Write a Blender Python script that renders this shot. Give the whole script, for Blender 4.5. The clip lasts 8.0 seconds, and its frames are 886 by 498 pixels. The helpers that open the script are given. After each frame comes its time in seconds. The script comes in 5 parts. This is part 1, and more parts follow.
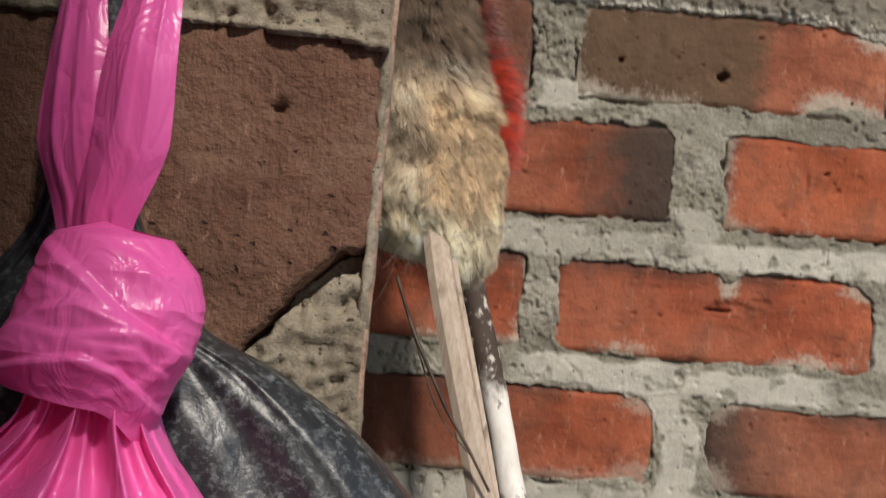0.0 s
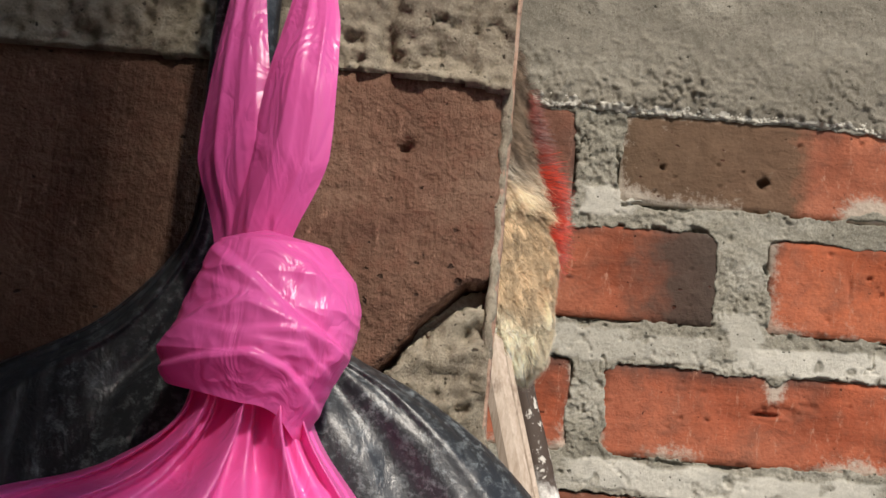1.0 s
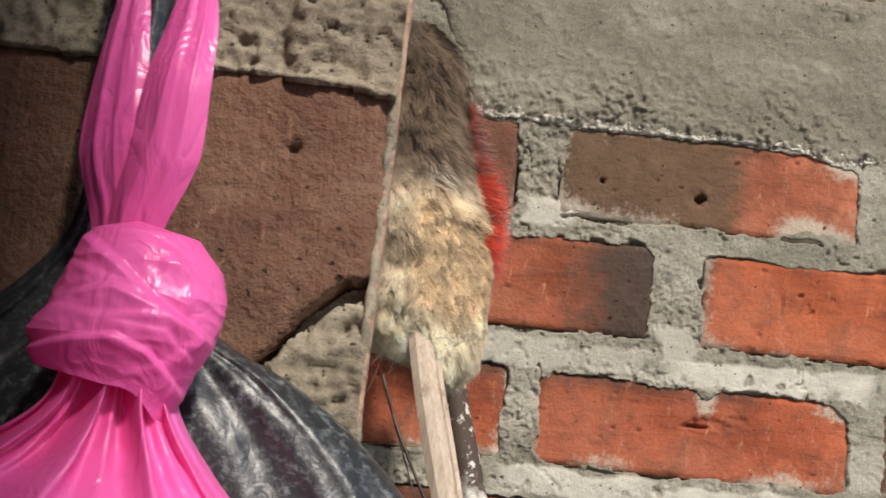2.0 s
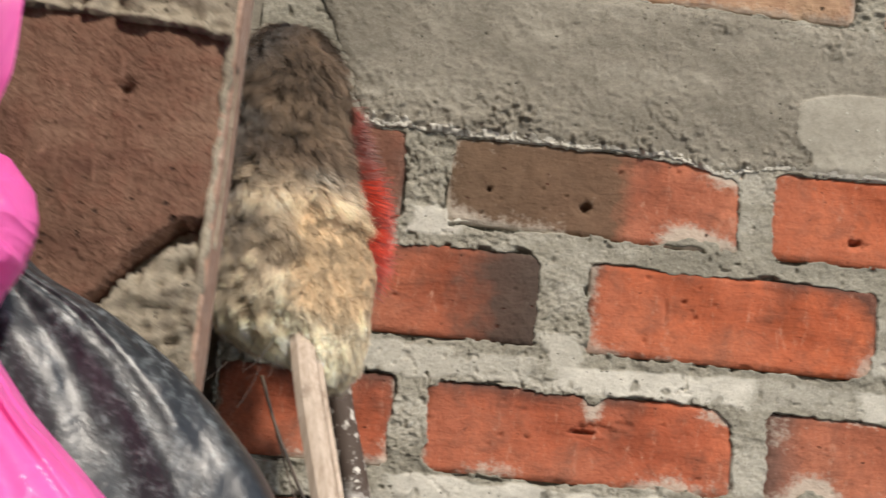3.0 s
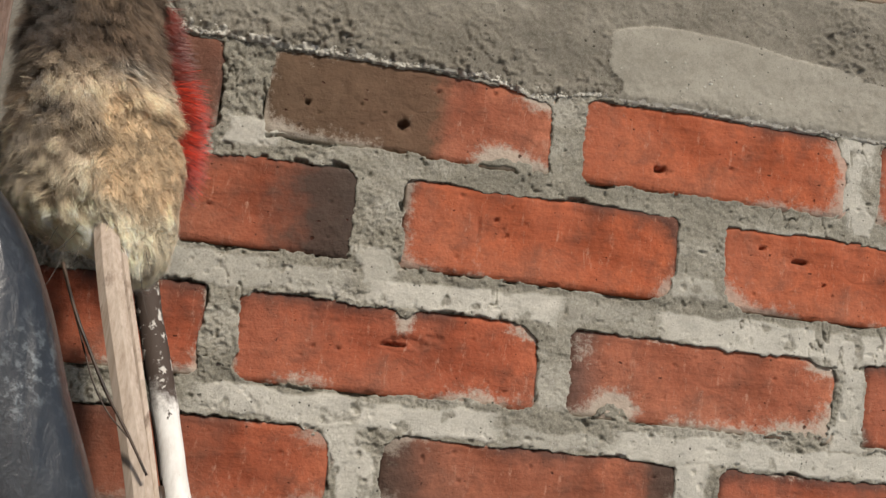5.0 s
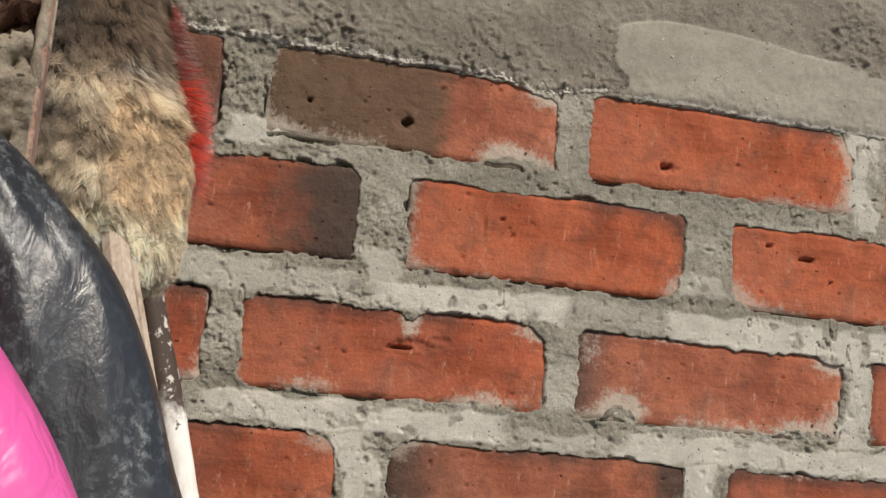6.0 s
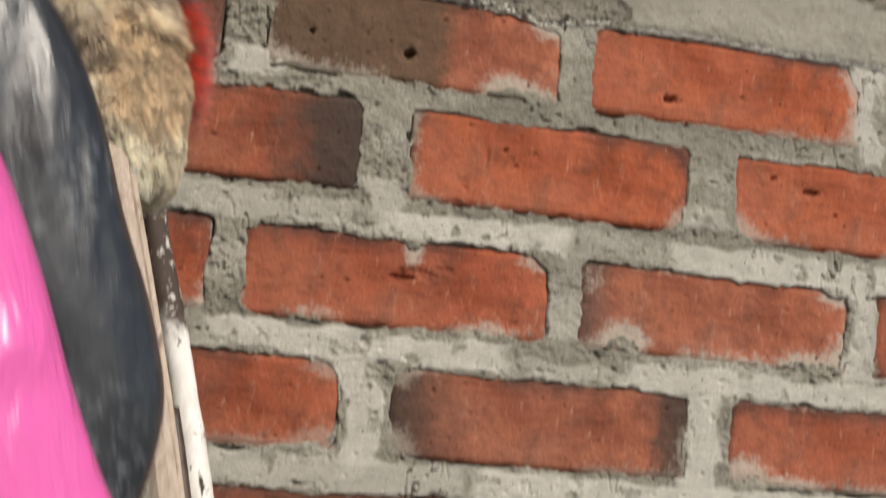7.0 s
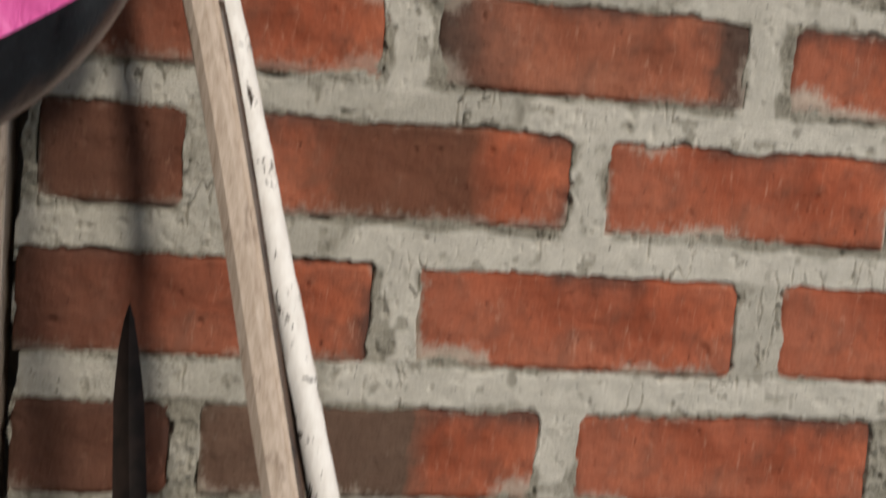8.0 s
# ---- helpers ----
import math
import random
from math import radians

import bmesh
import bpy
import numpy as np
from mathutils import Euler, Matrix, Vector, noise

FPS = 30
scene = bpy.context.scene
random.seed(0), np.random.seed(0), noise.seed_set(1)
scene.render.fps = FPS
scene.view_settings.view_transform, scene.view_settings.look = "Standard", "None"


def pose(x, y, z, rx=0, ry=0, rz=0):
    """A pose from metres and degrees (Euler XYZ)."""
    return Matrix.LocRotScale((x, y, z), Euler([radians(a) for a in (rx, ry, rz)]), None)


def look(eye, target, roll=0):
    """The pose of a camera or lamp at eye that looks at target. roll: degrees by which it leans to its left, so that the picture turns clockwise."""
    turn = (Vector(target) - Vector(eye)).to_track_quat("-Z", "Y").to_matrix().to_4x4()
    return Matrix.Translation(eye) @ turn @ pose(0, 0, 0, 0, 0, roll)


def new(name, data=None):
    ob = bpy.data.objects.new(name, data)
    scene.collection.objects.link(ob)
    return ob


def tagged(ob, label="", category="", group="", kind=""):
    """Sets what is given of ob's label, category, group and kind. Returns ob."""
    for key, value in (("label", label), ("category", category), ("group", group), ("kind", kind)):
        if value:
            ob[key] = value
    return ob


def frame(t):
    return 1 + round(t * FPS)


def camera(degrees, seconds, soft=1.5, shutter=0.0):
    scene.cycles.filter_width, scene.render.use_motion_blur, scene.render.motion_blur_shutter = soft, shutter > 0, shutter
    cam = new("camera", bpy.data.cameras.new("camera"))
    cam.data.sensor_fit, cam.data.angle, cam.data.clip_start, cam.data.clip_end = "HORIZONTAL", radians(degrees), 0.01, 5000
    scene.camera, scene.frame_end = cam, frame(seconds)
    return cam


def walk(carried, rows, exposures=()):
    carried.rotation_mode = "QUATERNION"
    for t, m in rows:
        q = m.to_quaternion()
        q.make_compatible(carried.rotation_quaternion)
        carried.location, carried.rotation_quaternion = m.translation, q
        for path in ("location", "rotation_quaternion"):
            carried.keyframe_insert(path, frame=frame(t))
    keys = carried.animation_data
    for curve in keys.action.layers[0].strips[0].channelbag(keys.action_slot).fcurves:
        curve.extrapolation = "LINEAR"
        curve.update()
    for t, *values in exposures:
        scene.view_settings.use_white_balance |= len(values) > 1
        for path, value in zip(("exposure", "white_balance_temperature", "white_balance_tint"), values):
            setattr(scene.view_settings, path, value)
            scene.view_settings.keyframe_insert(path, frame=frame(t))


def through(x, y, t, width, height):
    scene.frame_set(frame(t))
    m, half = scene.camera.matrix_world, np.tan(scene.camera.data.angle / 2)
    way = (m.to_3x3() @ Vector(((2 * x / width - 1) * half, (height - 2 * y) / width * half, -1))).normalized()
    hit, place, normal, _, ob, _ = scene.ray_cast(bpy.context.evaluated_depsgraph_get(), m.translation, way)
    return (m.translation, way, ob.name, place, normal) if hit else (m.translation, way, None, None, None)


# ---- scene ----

cam = camera(39.84, 8.0, soft=1.5, shutter=0.5)
PATH = [
    (0, (-0.0737, -0.8876, 1.2765), (-0.0839, 0.1121, 1.3009), 5.18),
    (0.5, (-0.0797, -0.8860, 1.2598), (-0.1044, 0.1082, 1.3653), 5.00),
    (1, (-0.0934, -0.8947, 1.2538), (-0.1259, 0.0961, 1.3847), 5.16),
    (1.2, (-0.0916, -0.8970, 1.2566), (-0.1226, 0.0936, 1.3900), 5.73),
    (2.3, (-0.0722, -0.9068, 1.2498), (-0.0659, 0.0816, 1.4012), 6.16),
    (2.5, (-0.0720, -0.9070, 1.2480), (-0.0517, 0.0795, 1.4105), 5.41),
    (3, (-0.0581, -0.9007, 1.2337), (0.0091, 0.0810, 1.4119), 5.56),
    (3.5, (-0.0529, -0.8890, 1.2226), (0.0671, 0.0859, 1.4100), 5.56),
    (4, (-0.0537, -0.8888, 1.2076), (0.1127, 0.0793, 1.3949), 5.50),
    (4.5, (-0.0483, -0.8906, 1.1964), (0.1603, 0.0709, 1.3752), 5.40),
    (4.7, (-0.0368, -0.9038, 1.1918), (0.1616, 0.0610, 1.3647), 5.62),
    (5.8, (-0.0618, -0.8853, 1.2038), (0.1654, 0.0758, 1.3610), 5.24),
    (6, (-0.0655, -0.8803, 1.2059), (0.1645, 0.0803, 1.3614), 5.08),
    (6.5, (-0.0643, -0.8847, 1.2102), (0.1588, 0.0783, 1.3617), 4.99),
    (7, (-0.0487, -0.8819, 1.1666), (0.1666, 0.0844, 1.3080), 4.99),
    (7.2, (-0.0429, -0.8786, 1.1420), (0.1643, 0.0926, 1.2597), 4.59),
    (7.3, (-0.0430, -0.8670, 1.1360), (0.1700, 0.1035, 1.2455), 5.10),
    (7.5, (-0.0473, -0.8584, 1.1200), (0.1647, 0.1169, 1.1813), 4.79),
    (7.6, (-0.0483, -0.8533, 1.1158), (0.1627, 0.1237, 1.1448), 4.42),
    (7.7, (-0.0493, -0.8482, 1.1116), (0.1654, 0.1285, 1.1085), 4.74),
    (8, (-0.0494, -0.8468, 1.1112), (0.1603, 0.1260, 1.0122), 4.54),
]
walk(cam, [(t, look(eye, target, roll)) for t, eye, target, roll in PATH],
     exposures=[(t, stops, 6730, 10) for t, stops in ((0, -0.5), (0.4, -0.32), (1.2, -0.15), (2.5, -0.02), (3.5, -0.12), (4.5, -0.38), (6.5, -0.36), (7.0, -0.38), (7.3, -0.55), (8, -0.7))])

# ---- light ----
SUN_AZ, SUN_EL = radians(21), radians(44)        # from behind the camera, to its right
world = bpy.data.worlds.new("sky")
scene.world = world
world.use_nodes = True
wt = world.node_tree
sky = wt.nodes.new("ShaderNodeTexSky")
sky.sky_type, sky.sun_disc = "NISHITA", False
sky.sun_elevation, sky.sun_rotation = SUN_EL, radians(180) - SUN_AZ
wt.links.new(sky.outputs[0], wt.nodes["Background"].inputs[0])
wt.nodes["Background"].inputs[1].default_value = 0.14

sun_to = Vector((math.sin(SUN_AZ) * math.cos(SUN_EL), -math.cos(SUN_AZ) * math.cos(SUN_EL), math.sin(SUN_EL)))
sun = new("sun", bpy.data.lights.new("sun", "SUN"))
sun.data.energy, sun.data.angle, sun.data.color = 4.5, radians(5.6), (1.0, 0.93, 0.84)
sun.matrix_world = look(sun_to * 10, (0, 0, 0))


# ---- small tools ----
def lattice(ix, iz, seed):
    """A repeatable random value between -1 and 1 for each lattice point."""
    h = (ix.astype(np.int64) * 374761393 + iz.astype(np.int64) * 668265263 + seed * 1442695041) & 0x7FFFFFFF
    h = ((h ^ (h >> 13)) * 1274126177) & 0x7FFFFFFF
    h = ((h ^ (h >> 16)) * 739982445) & 0x7FFFFFFF
    return (h & 0xFFFF) / 32767.5 - 1.0


def wave(x, z, size, seed, octaves=1):
    """Smooth noise in two dimensions; size is the width of the largest bumps."""
    x, z = np.asarray(x, float), np.asarray(z, float)
    total, gain, norm = 0.0, 1.0, 0.0
    for o in range(octaves):
        u, v = x / size * 2 ** o, z / size * 2 ** o
        iu, iv = np.floor(u), np.floor(v)
        fu, fv = u - iu, v - iv
        fu, fv = fu * fu * (3 - 2 * fu), fv * fv * (3 - 2 * fv)
        s = seed + o * 101
        a = lattice(iu, iv, s) * (1 - fu) + lattice(iu + 1, iv, s) * fu
        b = lattice(iu, iv + 1, s) * (1 - fu) + lattice(iu + 1, iv + 1, s) * fu
        total = total + gain * (a * (1 - fv) + b * fv)
        norm += gain
        gain *= 0.5
    return total / norm


def step(a, b, x):
    t = np.clip((x - a) / (b - a), 0, 1)
    return t * t * (3 - 2 * t)


def mesh_of(name, verts, faces, material, smooth=True):
    """A mesh; faces that come as an array of quads are laid in at once."""
    me = bpy.data.meshes.new(name)
    if isinstance(faces, np.ndarray):
        verts = np.asarray(verts, np.float32).reshape(-1, 3)
        me.vertices.add(len(verts))
        me.vertices.foreach_set("co", verts.ravel())
        me.loops.add(faces.size)
        me.loops.foreach_set("vertex_index", faces.astype(np.int32).ravel())
        me.polygons.add(len(faces))
        me.polygons.foreach_set("loop_start", np.arange(0, faces.size, faces.shape[1], dtype=np.int32))
        me.update(calc_edges=True)
    else:
        me.from_pydata([tuple(v) for v in verts], [], [tuple(f) for f in faces])
    me.materials.append(material)
    if smooth:
        me.polygons.foreach_set("use_smooth", [True] * len(me.polygons))
    me.update()
    return me


def quads(nx, nz, wrap=False):
    """Quads of a grid of nz rows of nx points, as an array."""
    i, j = np.meshgrid(np.arange(nx if wrap else nx - 1), np.arange(nz - 1))
    a, b = j * nx + i, j * nx + (i + 1) % nx
    return np.stack([a, b, b + nx, a + nx], -1).reshape(-1, 4)


def kept(verts, faces, *values):
    """Only the points that the faces use, with the values that go with them."""
    used = np.unique(faces)
    place = np.zeros(len(verts), int)
    place[used] = np.arange(len(used))
    return (verts[used], place[faces], *(v[used] for v in values))


def stain(me, name, values):
    """A number for each point of a mesh, for its material."""
    me.attributes.new(name, "FLOAT", "POINT").data.foreach_set("value", np.asarray(values, np.float32))


def dyed(me, name, colours):
    """A colour for each point of a mesh, for its material."""
    c = np.c_[np.asarray(colours, np.float32), np.ones(len(colours), np.float32)]
    me.attributes.new(name, "FLOAT_COLOR", "POINT").data.foreach_set("color", c.ravel())


def grid_faces(nx, nz, wrap=False):
    """Quads of a grid of nz rows of nx points."""
    out = []
    for j in range(nz - 1):
        for i in range(nx if wrap else nx - 1):
            a, b = j * nx + i, j * nx + (i + 1) % nx
            q = (a, b, b + nx, a + nx)
            out.append(q)
    return out


def thing(name, label, category, group="", at=(0, 0, 0)):
    """The Empty at a thing's base that its parts hang from."""
    ob = new(name)
    ob.empty_display_size = 0.01
    ob.location = at
    return tagged(ob, label, category, group)


def part(name, data, parent, label="", place=None):
    """A mesh, or a bmesh with its material set on it, as one part under a thing."""
    ob = new(name, data)
    ob.parent = parent
    if place is not None:
        ob.matrix_basis = place
    if label:
        tagged(ob, label)
    return ob


def box_mesh(name, size, material, bevel=0.003, segments=2):
    bm = bmesh.new()
    bmesh.ops.create_cube(bm, size=1)
    bmesh.ops.scale(bm, vec=size, verts=bm.verts)
    if bevel:
        bmesh.ops.bevel(bm, geom=bm.edges[:], offset=bevel, segments=segments, affect="EDGES", profile=0.5)
    me = bpy.data.meshes.new(name)
    bm.to_mesh(me)
    bm.free()
    me.materials.append(material)
    return me


def along(points, n):
    """n points evenly spaced on a smooth line through the given ones, and the directions there."""
    p = np.array(points, float)
    s = np.r_[0, np.cumsum(np.linalg.norm(np.diff(p, axis=0), axis=1))]
    m = np.gradient(p, s, axis=0)
    out = []
    for t in np.linspace(0, s[-1], n):
        k = min(np.searchsorted(s, t, side="right") - 1, len(s) - 2)
        h = s[k + 1] - s[k]
        u = (t - s[k]) / h
        out.append((2 * u**3 - 3 * u**2 + 1) * p[k] + (u**3 - 2 * u**2 + u) * h * m[k]
                   + (3 * u**2 - 2 * u**3) * p[k + 1] + (u**3 - u**2) * h * m[k + 1])
    out = np.array(out)
    d = np.gradient(out, axis=0)
    return out, d / np.linalg.norm(d, axis=1)[:, None]


# ---- materials ----
class Nodes:
    """Short words for building a node material."""

    def __init__(self, name):
        self.mat = bpy.data.materials.new(name)
        self.mat.use_nodes = True
        self.tree = self.mat.node_tree
        self.bsdf = self.tree.nodes["Principled BSDF"]
        self.out = self.tree.nodes["Material Output"]
        self.coord = self.tree.nodes.new("ShaderNodeTexCoord")

    def add(self, kind, **values):
        n = self.tree.nodes.new(kind)
        for k, v in values.items():
            n.inputs[k].default_value = v
        return n

    def link(self, a, b):
        self.tree.links.new(a, b)
        return b

    def noise(self, scale, detail=4.0, rough=0.6, space="Object", stretch=None, lift=0.0):
        n = self.add("ShaderNodeTexNoise", Scale=scale, Detail=detail, Roughness=rough, Distortion=lift)
        src = self.coord.outputs[space]
        if stretch:
            m = self.add("ShaderNodeMapping", Scale=stretch)
            self.link(src, m.inputs[0])
            src = m.outputs[0]
        self.link(src, n.inputs["Vector"])
        return n.outputs["Fac"]

    def ramp(self, fac, stops):
        r = self.tree.nodes.new("ShaderNodeValToRGB")
        while len(r.color_ramp.elements) < len(stops):
            r.color_ramp.elements.new(0.5)
        for e, (p, c) in zip(r.color_ramp.elements, stops):
            e.position = p
            e.color = (c, c, c, 1) if isinstance(c, (int, float)) else (*c, 1)
        self.link(fac, r.inputs[0])
        return r.outputs[0]

    def mix(self, fac, a, b, kind="MIX"):
        n = self.tree.nodes.new("ShaderNodeMix")
        n.data_type, n.blend_type = "RGBA", kind
        for socket, v in ((n.inputs[0], fac), (n.inputs[6], a), (n.inputs[7], b)):
            if isinstance(v, (int, float)):
                socket.default_value = v
            elif isinstance(v, tuple):
                socket.default_value = (*v, 1)
            else:
                self.link(v, socket)
        return n.outputs[2]

    def calc(self, kind, a, b):
        n = self.tree.nodes.new("ShaderNodeMath")
        n.operation = kind
        for socket, v in zip(n.inputs, (a, b)):
            if isinstance(v, (int, float)):
                socket.default_value = v
            else:
                self.link(v, socket)
        return n.outputs[0]

    def stained(self, name):
        n = self.tree.nodes.new("ShaderNodeAttribute")
        n.attribute_name = name
        return n.outputs["Fac"]

    def pigment(self, name):
        n = self.tree.nodes.new("ShaderNodeAttribute")
        n.attribute_name = name
        return n.outputs["Color"]

    def spots(self, scale, share, size, stretch=None):
        """Sharp small spots: 1 within one, in that share of the cells; size in metres."""
        n = self.add("ShaderNodeTexVoronoi", Scale=scale)
        src = self.coord.outputs["Object"]
        if stretch:
            m = self.add("ShaderNodeMapping", Scale=stretch)
            self.link(src, m.inputs[0])
            src = m.outputs[0]
        bent, by = self.add("ShaderNodeTexNoise", Scale=0.45 / size, Detail=2.0), self.tree.nodes.new("ShaderNodeVectorMath")
        by.operation = "MULTIPLY_ADD"
        self.link(src, bent.inputs["Vector"])
        self.link(bent.outputs["Color"], by.inputs[0])
        by.inputs[1].default_value = (size * 2.6, size * 2.6, size * 2.6)
        self.link(src, by.inputs[2])
        self.link(by.outputs[0], n.inputs["Vector"])
        c = self.add("ShaderNodeSeparateColor")
        self.link(n.outputs["Color"], c.inputs[0])
        wide = self.calc("MULTIPLY", self.calc("ADD", c.outputs[1], 0.35), size * scale)
        near = self.ramp(self.calc("DIVIDE", n.outputs["Distance"], wide), [(0.7, 1.0), (1.0, 0.0)])
        return self.calc("MULTIPLY", near, self.calc("LESS_THAN", c.outputs[0], share))

    def axis(self, space, which):
        n = self.add("ShaderNodeSeparateXYZ")
        self.link(self.coord.outputs[space], n.inputs[0])
        return n.outputs[which]

    def bump(self, height, strength=0.4, distance=0.002):
        n = self.add("ShaderNodeBump", Strength=strength, Distance=distance)
        self.link(height, n.inputs["Height"])
        self.link(n.outputs[0], self.bsdf.inputs["Normal"])

    def done(self, colour, rough=0.9, metal=0.0, specular=0.3):
        for name, v in (("Base Color", colour), ("Roughness", rough), ("Metallic", metal), ("Specular IOR Level", specular)):
            if isinstance(v, tuple):
                v = (*v, 1)
            if isinstance(v, (int, float, tuple)):
                self.bsdf.inputs[name].default_value = v
            else:
                self.link(v, self.bsdf.inputs[name])
        return self.mat


def brick_material(name, red=(0.36, 0.090, 0.044), burnt=(0.085, 0.052, 0.040), stops=((0.0, 0.0), (1.0, 0.0)), bloom=0.6, grime=0.65, k=1.0, relief=0.6, drawn=(0.22, 1, 1.6), pitted=1.0, grit=1.0, dust=0.34):
    """Fired clay. k: how much finer its grain is. stops: how burnt the brick is from its one end to the other; bloom: pale lime along the lower edge; drawn: which way the clay was dragged."""
    n = Nodes(name)
    big, mid, fine = n.noise(14 * k, 3, 0.55, lift=0.4), n.noise(60 * k, 5, 0.65), n.noise(420 * k, 4, 0.7)
    drag = n.noise(90 * k, 5, 0.7, stretch=drawn)
    light = (min(red[0] * 1.28, 0.6), red[1] * 1.42, red[2] * 1.45)
    tone = n.ramp(big, [(0.34, tuple(c * 0.56 for c in red)), (0.5, red), (0.66, light)])
    tone = n.mix(n.ramp(drag, [(0.45, 0.0), (0.7, 0.4)]), tone, light)
    tone = n.mix(n.ramp(drag, [(0.30, 0.45), (0.46, 0.0)]), tone, tuple(c * 0.6 for c in red))
    tone = n.mix(n.ramp(fine, [(0.36, 0.4), (0.56, 0.0)]), tone, tuple(c * 0.6 for c in red))
    tone = n.mix(n.ramp(mid, [(0.50, 0.0), (0.70, grime * 0.75)]), tone, (0.15, 0.062, 0.040))
    smoke = n.noise(20 * k, 5, 0.7, stretch=(0.6, 1, 1.3), lift=0.8)
    tone = n.mix(n.ramp(smoke, [(0.52, 0.0), (0.72, grime)]), tone, (0.11, 0.05, 0.036))
    tone = n.mix(n.ramp(n.noise(9 * k, 4, 0.6, lift=0.6), [(0.40, 0.0), (0.70, dust)]), tone, (0.43, 0.20, 0.135))
    # darker tone that runs in from the upper edge and the ends
    creep = n.calc("MULTIPLY", n.calc("SUBTRACT", n.noise(45, 5, 0.7), 0.5), 1.1)
    tone = n.mix(n.ramp(n.calc("ADD", n.stained("edge_dark"), creep), [(0.14, 0.0), (0.70, 0.88)]), tone, (0.085, 0.044, 0.034))
    scuff = n.noise(100 * k, 6, 0.85, stretch=(1.5, 1, 0.42), lift=0.3)
    tone = n.mix(n.ramp(scuff, [(0.57, 0.0), (0.68, 0.5)]), tone, (0.55, 0.31, 0.22))
    along_x = n.axis("Generated", 0)
    where = n.calc("ADD", along_x, n.calc("MULTIPLY", n.calc("SUBTRACT", n.noise(30, 4, 0.65), 0.5), 0.24))
    tone = n.mix(n.ramp(where, list(stops)), tone, n.mix(n.ramp(mid, [(0.3, 0.0), (0.7, 1.0)]), burnt, tuple(c * 1.45 for c in burnt)))
    # lime dragged over the edges, broken up by the grain
    rag = n.calc("MULTIPLY", n.calc("SUBTRACT", n.noise(150, 6, 0.8), 0.5), 1.7)
    lime = n.ramp(n.calc("ADD", n.stained("lime"), rag), [(0.22, 0.0), (0.56, 0.85)])
    tone = n.mix(n.calc("MULTIPLY", lime, min(1.0, 0.35 + bloom)), tone, (0.48, 0.42, 0.35))
    pits = n.calc("MAXIMUM", n.spots(70 * k, 0.32 * pitted, 0.0018 / k), n.spots(190 * k, 0.30 * pitted, 0.0009 / k, (0.7, 1, 1.2)))
    tone = n.mix(n.calc("MULTIPLY", pits, 0.85), tone, tuple(c * 0.16 for c in red))
    grain = n.calc("ADD", n.calc("MULTIPLY", fine, 0.3), n.calc("MULTIPLY", n.noise(170 * k, 3, 0.6), 0.7 * grit))
    n.bump(n.calc("SUBTRACT", n.calc("ADD", grain, n.calc("ADD", n.calc("MULTIPLY", mid, 1.1), n.calc("MULTIPLY", drag, 0.5 * grit))), n.calc("MULTIPLY", pits, 1.4)), relief, 0.0026 / k)
    return n.done(tone, 0.9, 0, 0.22)


def mortar_material(name, base, pale, dark, bump=0.6, k=1.0, holes=0.3, lumps=0.35):
    """Cement or lime mortar: sandy, pitted, and smoother and paler where it was trowelled."""
    n = Nodes(name)
    big, mid, fine = n.noise(13, 4, 0.65, stretch=(0.6, 1, 1.6)), n.noise(75 * k, 5, 0.7), n.noise(620 * k, 4, 0.75)
    tone = n.ramp(big, [(0.36, tuple((a + b) / 2 for a, b in zip(dark, base))), (0.5, base), (0.64, tuple((a + b) / 2 for a, b in zip(pale, base)))])
    tone = n.mix(n.ramp(mid, [(0.34, 0.6), (0.52, 0.0)]), tone, dark)
    tone = n.mix(n.ramp(fine, [(0.52, 0.0), (0.68, 0.4)]), tone, pale)
    tone = n.mix(n.ramp(fine, [(0.34, 0.4), (0.48, 0.0)]), tone, tuple(c * 0.7 for c in dark))
    cloud = n.ramp(n.noise(55, 5, 0.7, stretch=(0.7, 1, 1.2)), [(0.3, tuple(c * 0.86 for c in pale)), (0.6, tuple(min(c * 1.18, 0.8) for c in pale))])
    cloud = n.mix(n.ramp(fine, [(0.38, 0.25), (0.5, 0.0)]), cloud, base)
    tone = n.mix(n.stained("trowelled"), tone, cloud)
    pits = n.calc("MAXIMUM", n.spots(120 * k, holes, 0.0012 / k), n.spots(260 * k, holes, 0.0007 / k))
    tone = n.mix(n.calc("MULTIPLY", pits, 0.85), tone, tuple(c * 0.35 for c in dark))
    n.bump(n.calc("SUBTRACT", n.calc("ADD", n.calc("MULTIPLY", fine, 0.45), n.calc("MULTIPLY", mid, lumps)), n.calc("MULTIPLY", pits, 0.8)), bump, 0.0030 / k)
    return n.done(tone, 0.95, 0, 0.15)


MORTAR = mortar_material("mortar", (0.290, 0.272, 0.222), (0.53, 0.508, 0.448), (0.15, 0.140, 0.112), 0.6)
PLASTER = mortar_material("cement_coat", (0.30, 0.28, 0.245), (0.42, 0.40, 0.36), (0.19, 0.178, 0.155), 0.6)
COAT = mortar_material("cement_coat_edge", (0.255, 0.233, 0.192), (0.40, 0.373, 0.313), (0.155, 0.141, 0.114), 0.75, 1.2, 0.2, 0.9)
CRUMBS = mortar_material("cement_crumbs", (0.60, 0.575, 0.51), (0.74, 0.715, 0.65), (0.34, 0.32, 0.28), 0.6, 2.0, 0.1)
TROWELLED = mortar_material("cement_trowelled", (0.35, 0.327, 0.275), (0.45, 0.425, 0.365), (0.25, 0.232, 0.192), 0.22, 1.2, 0.12, 0.3)
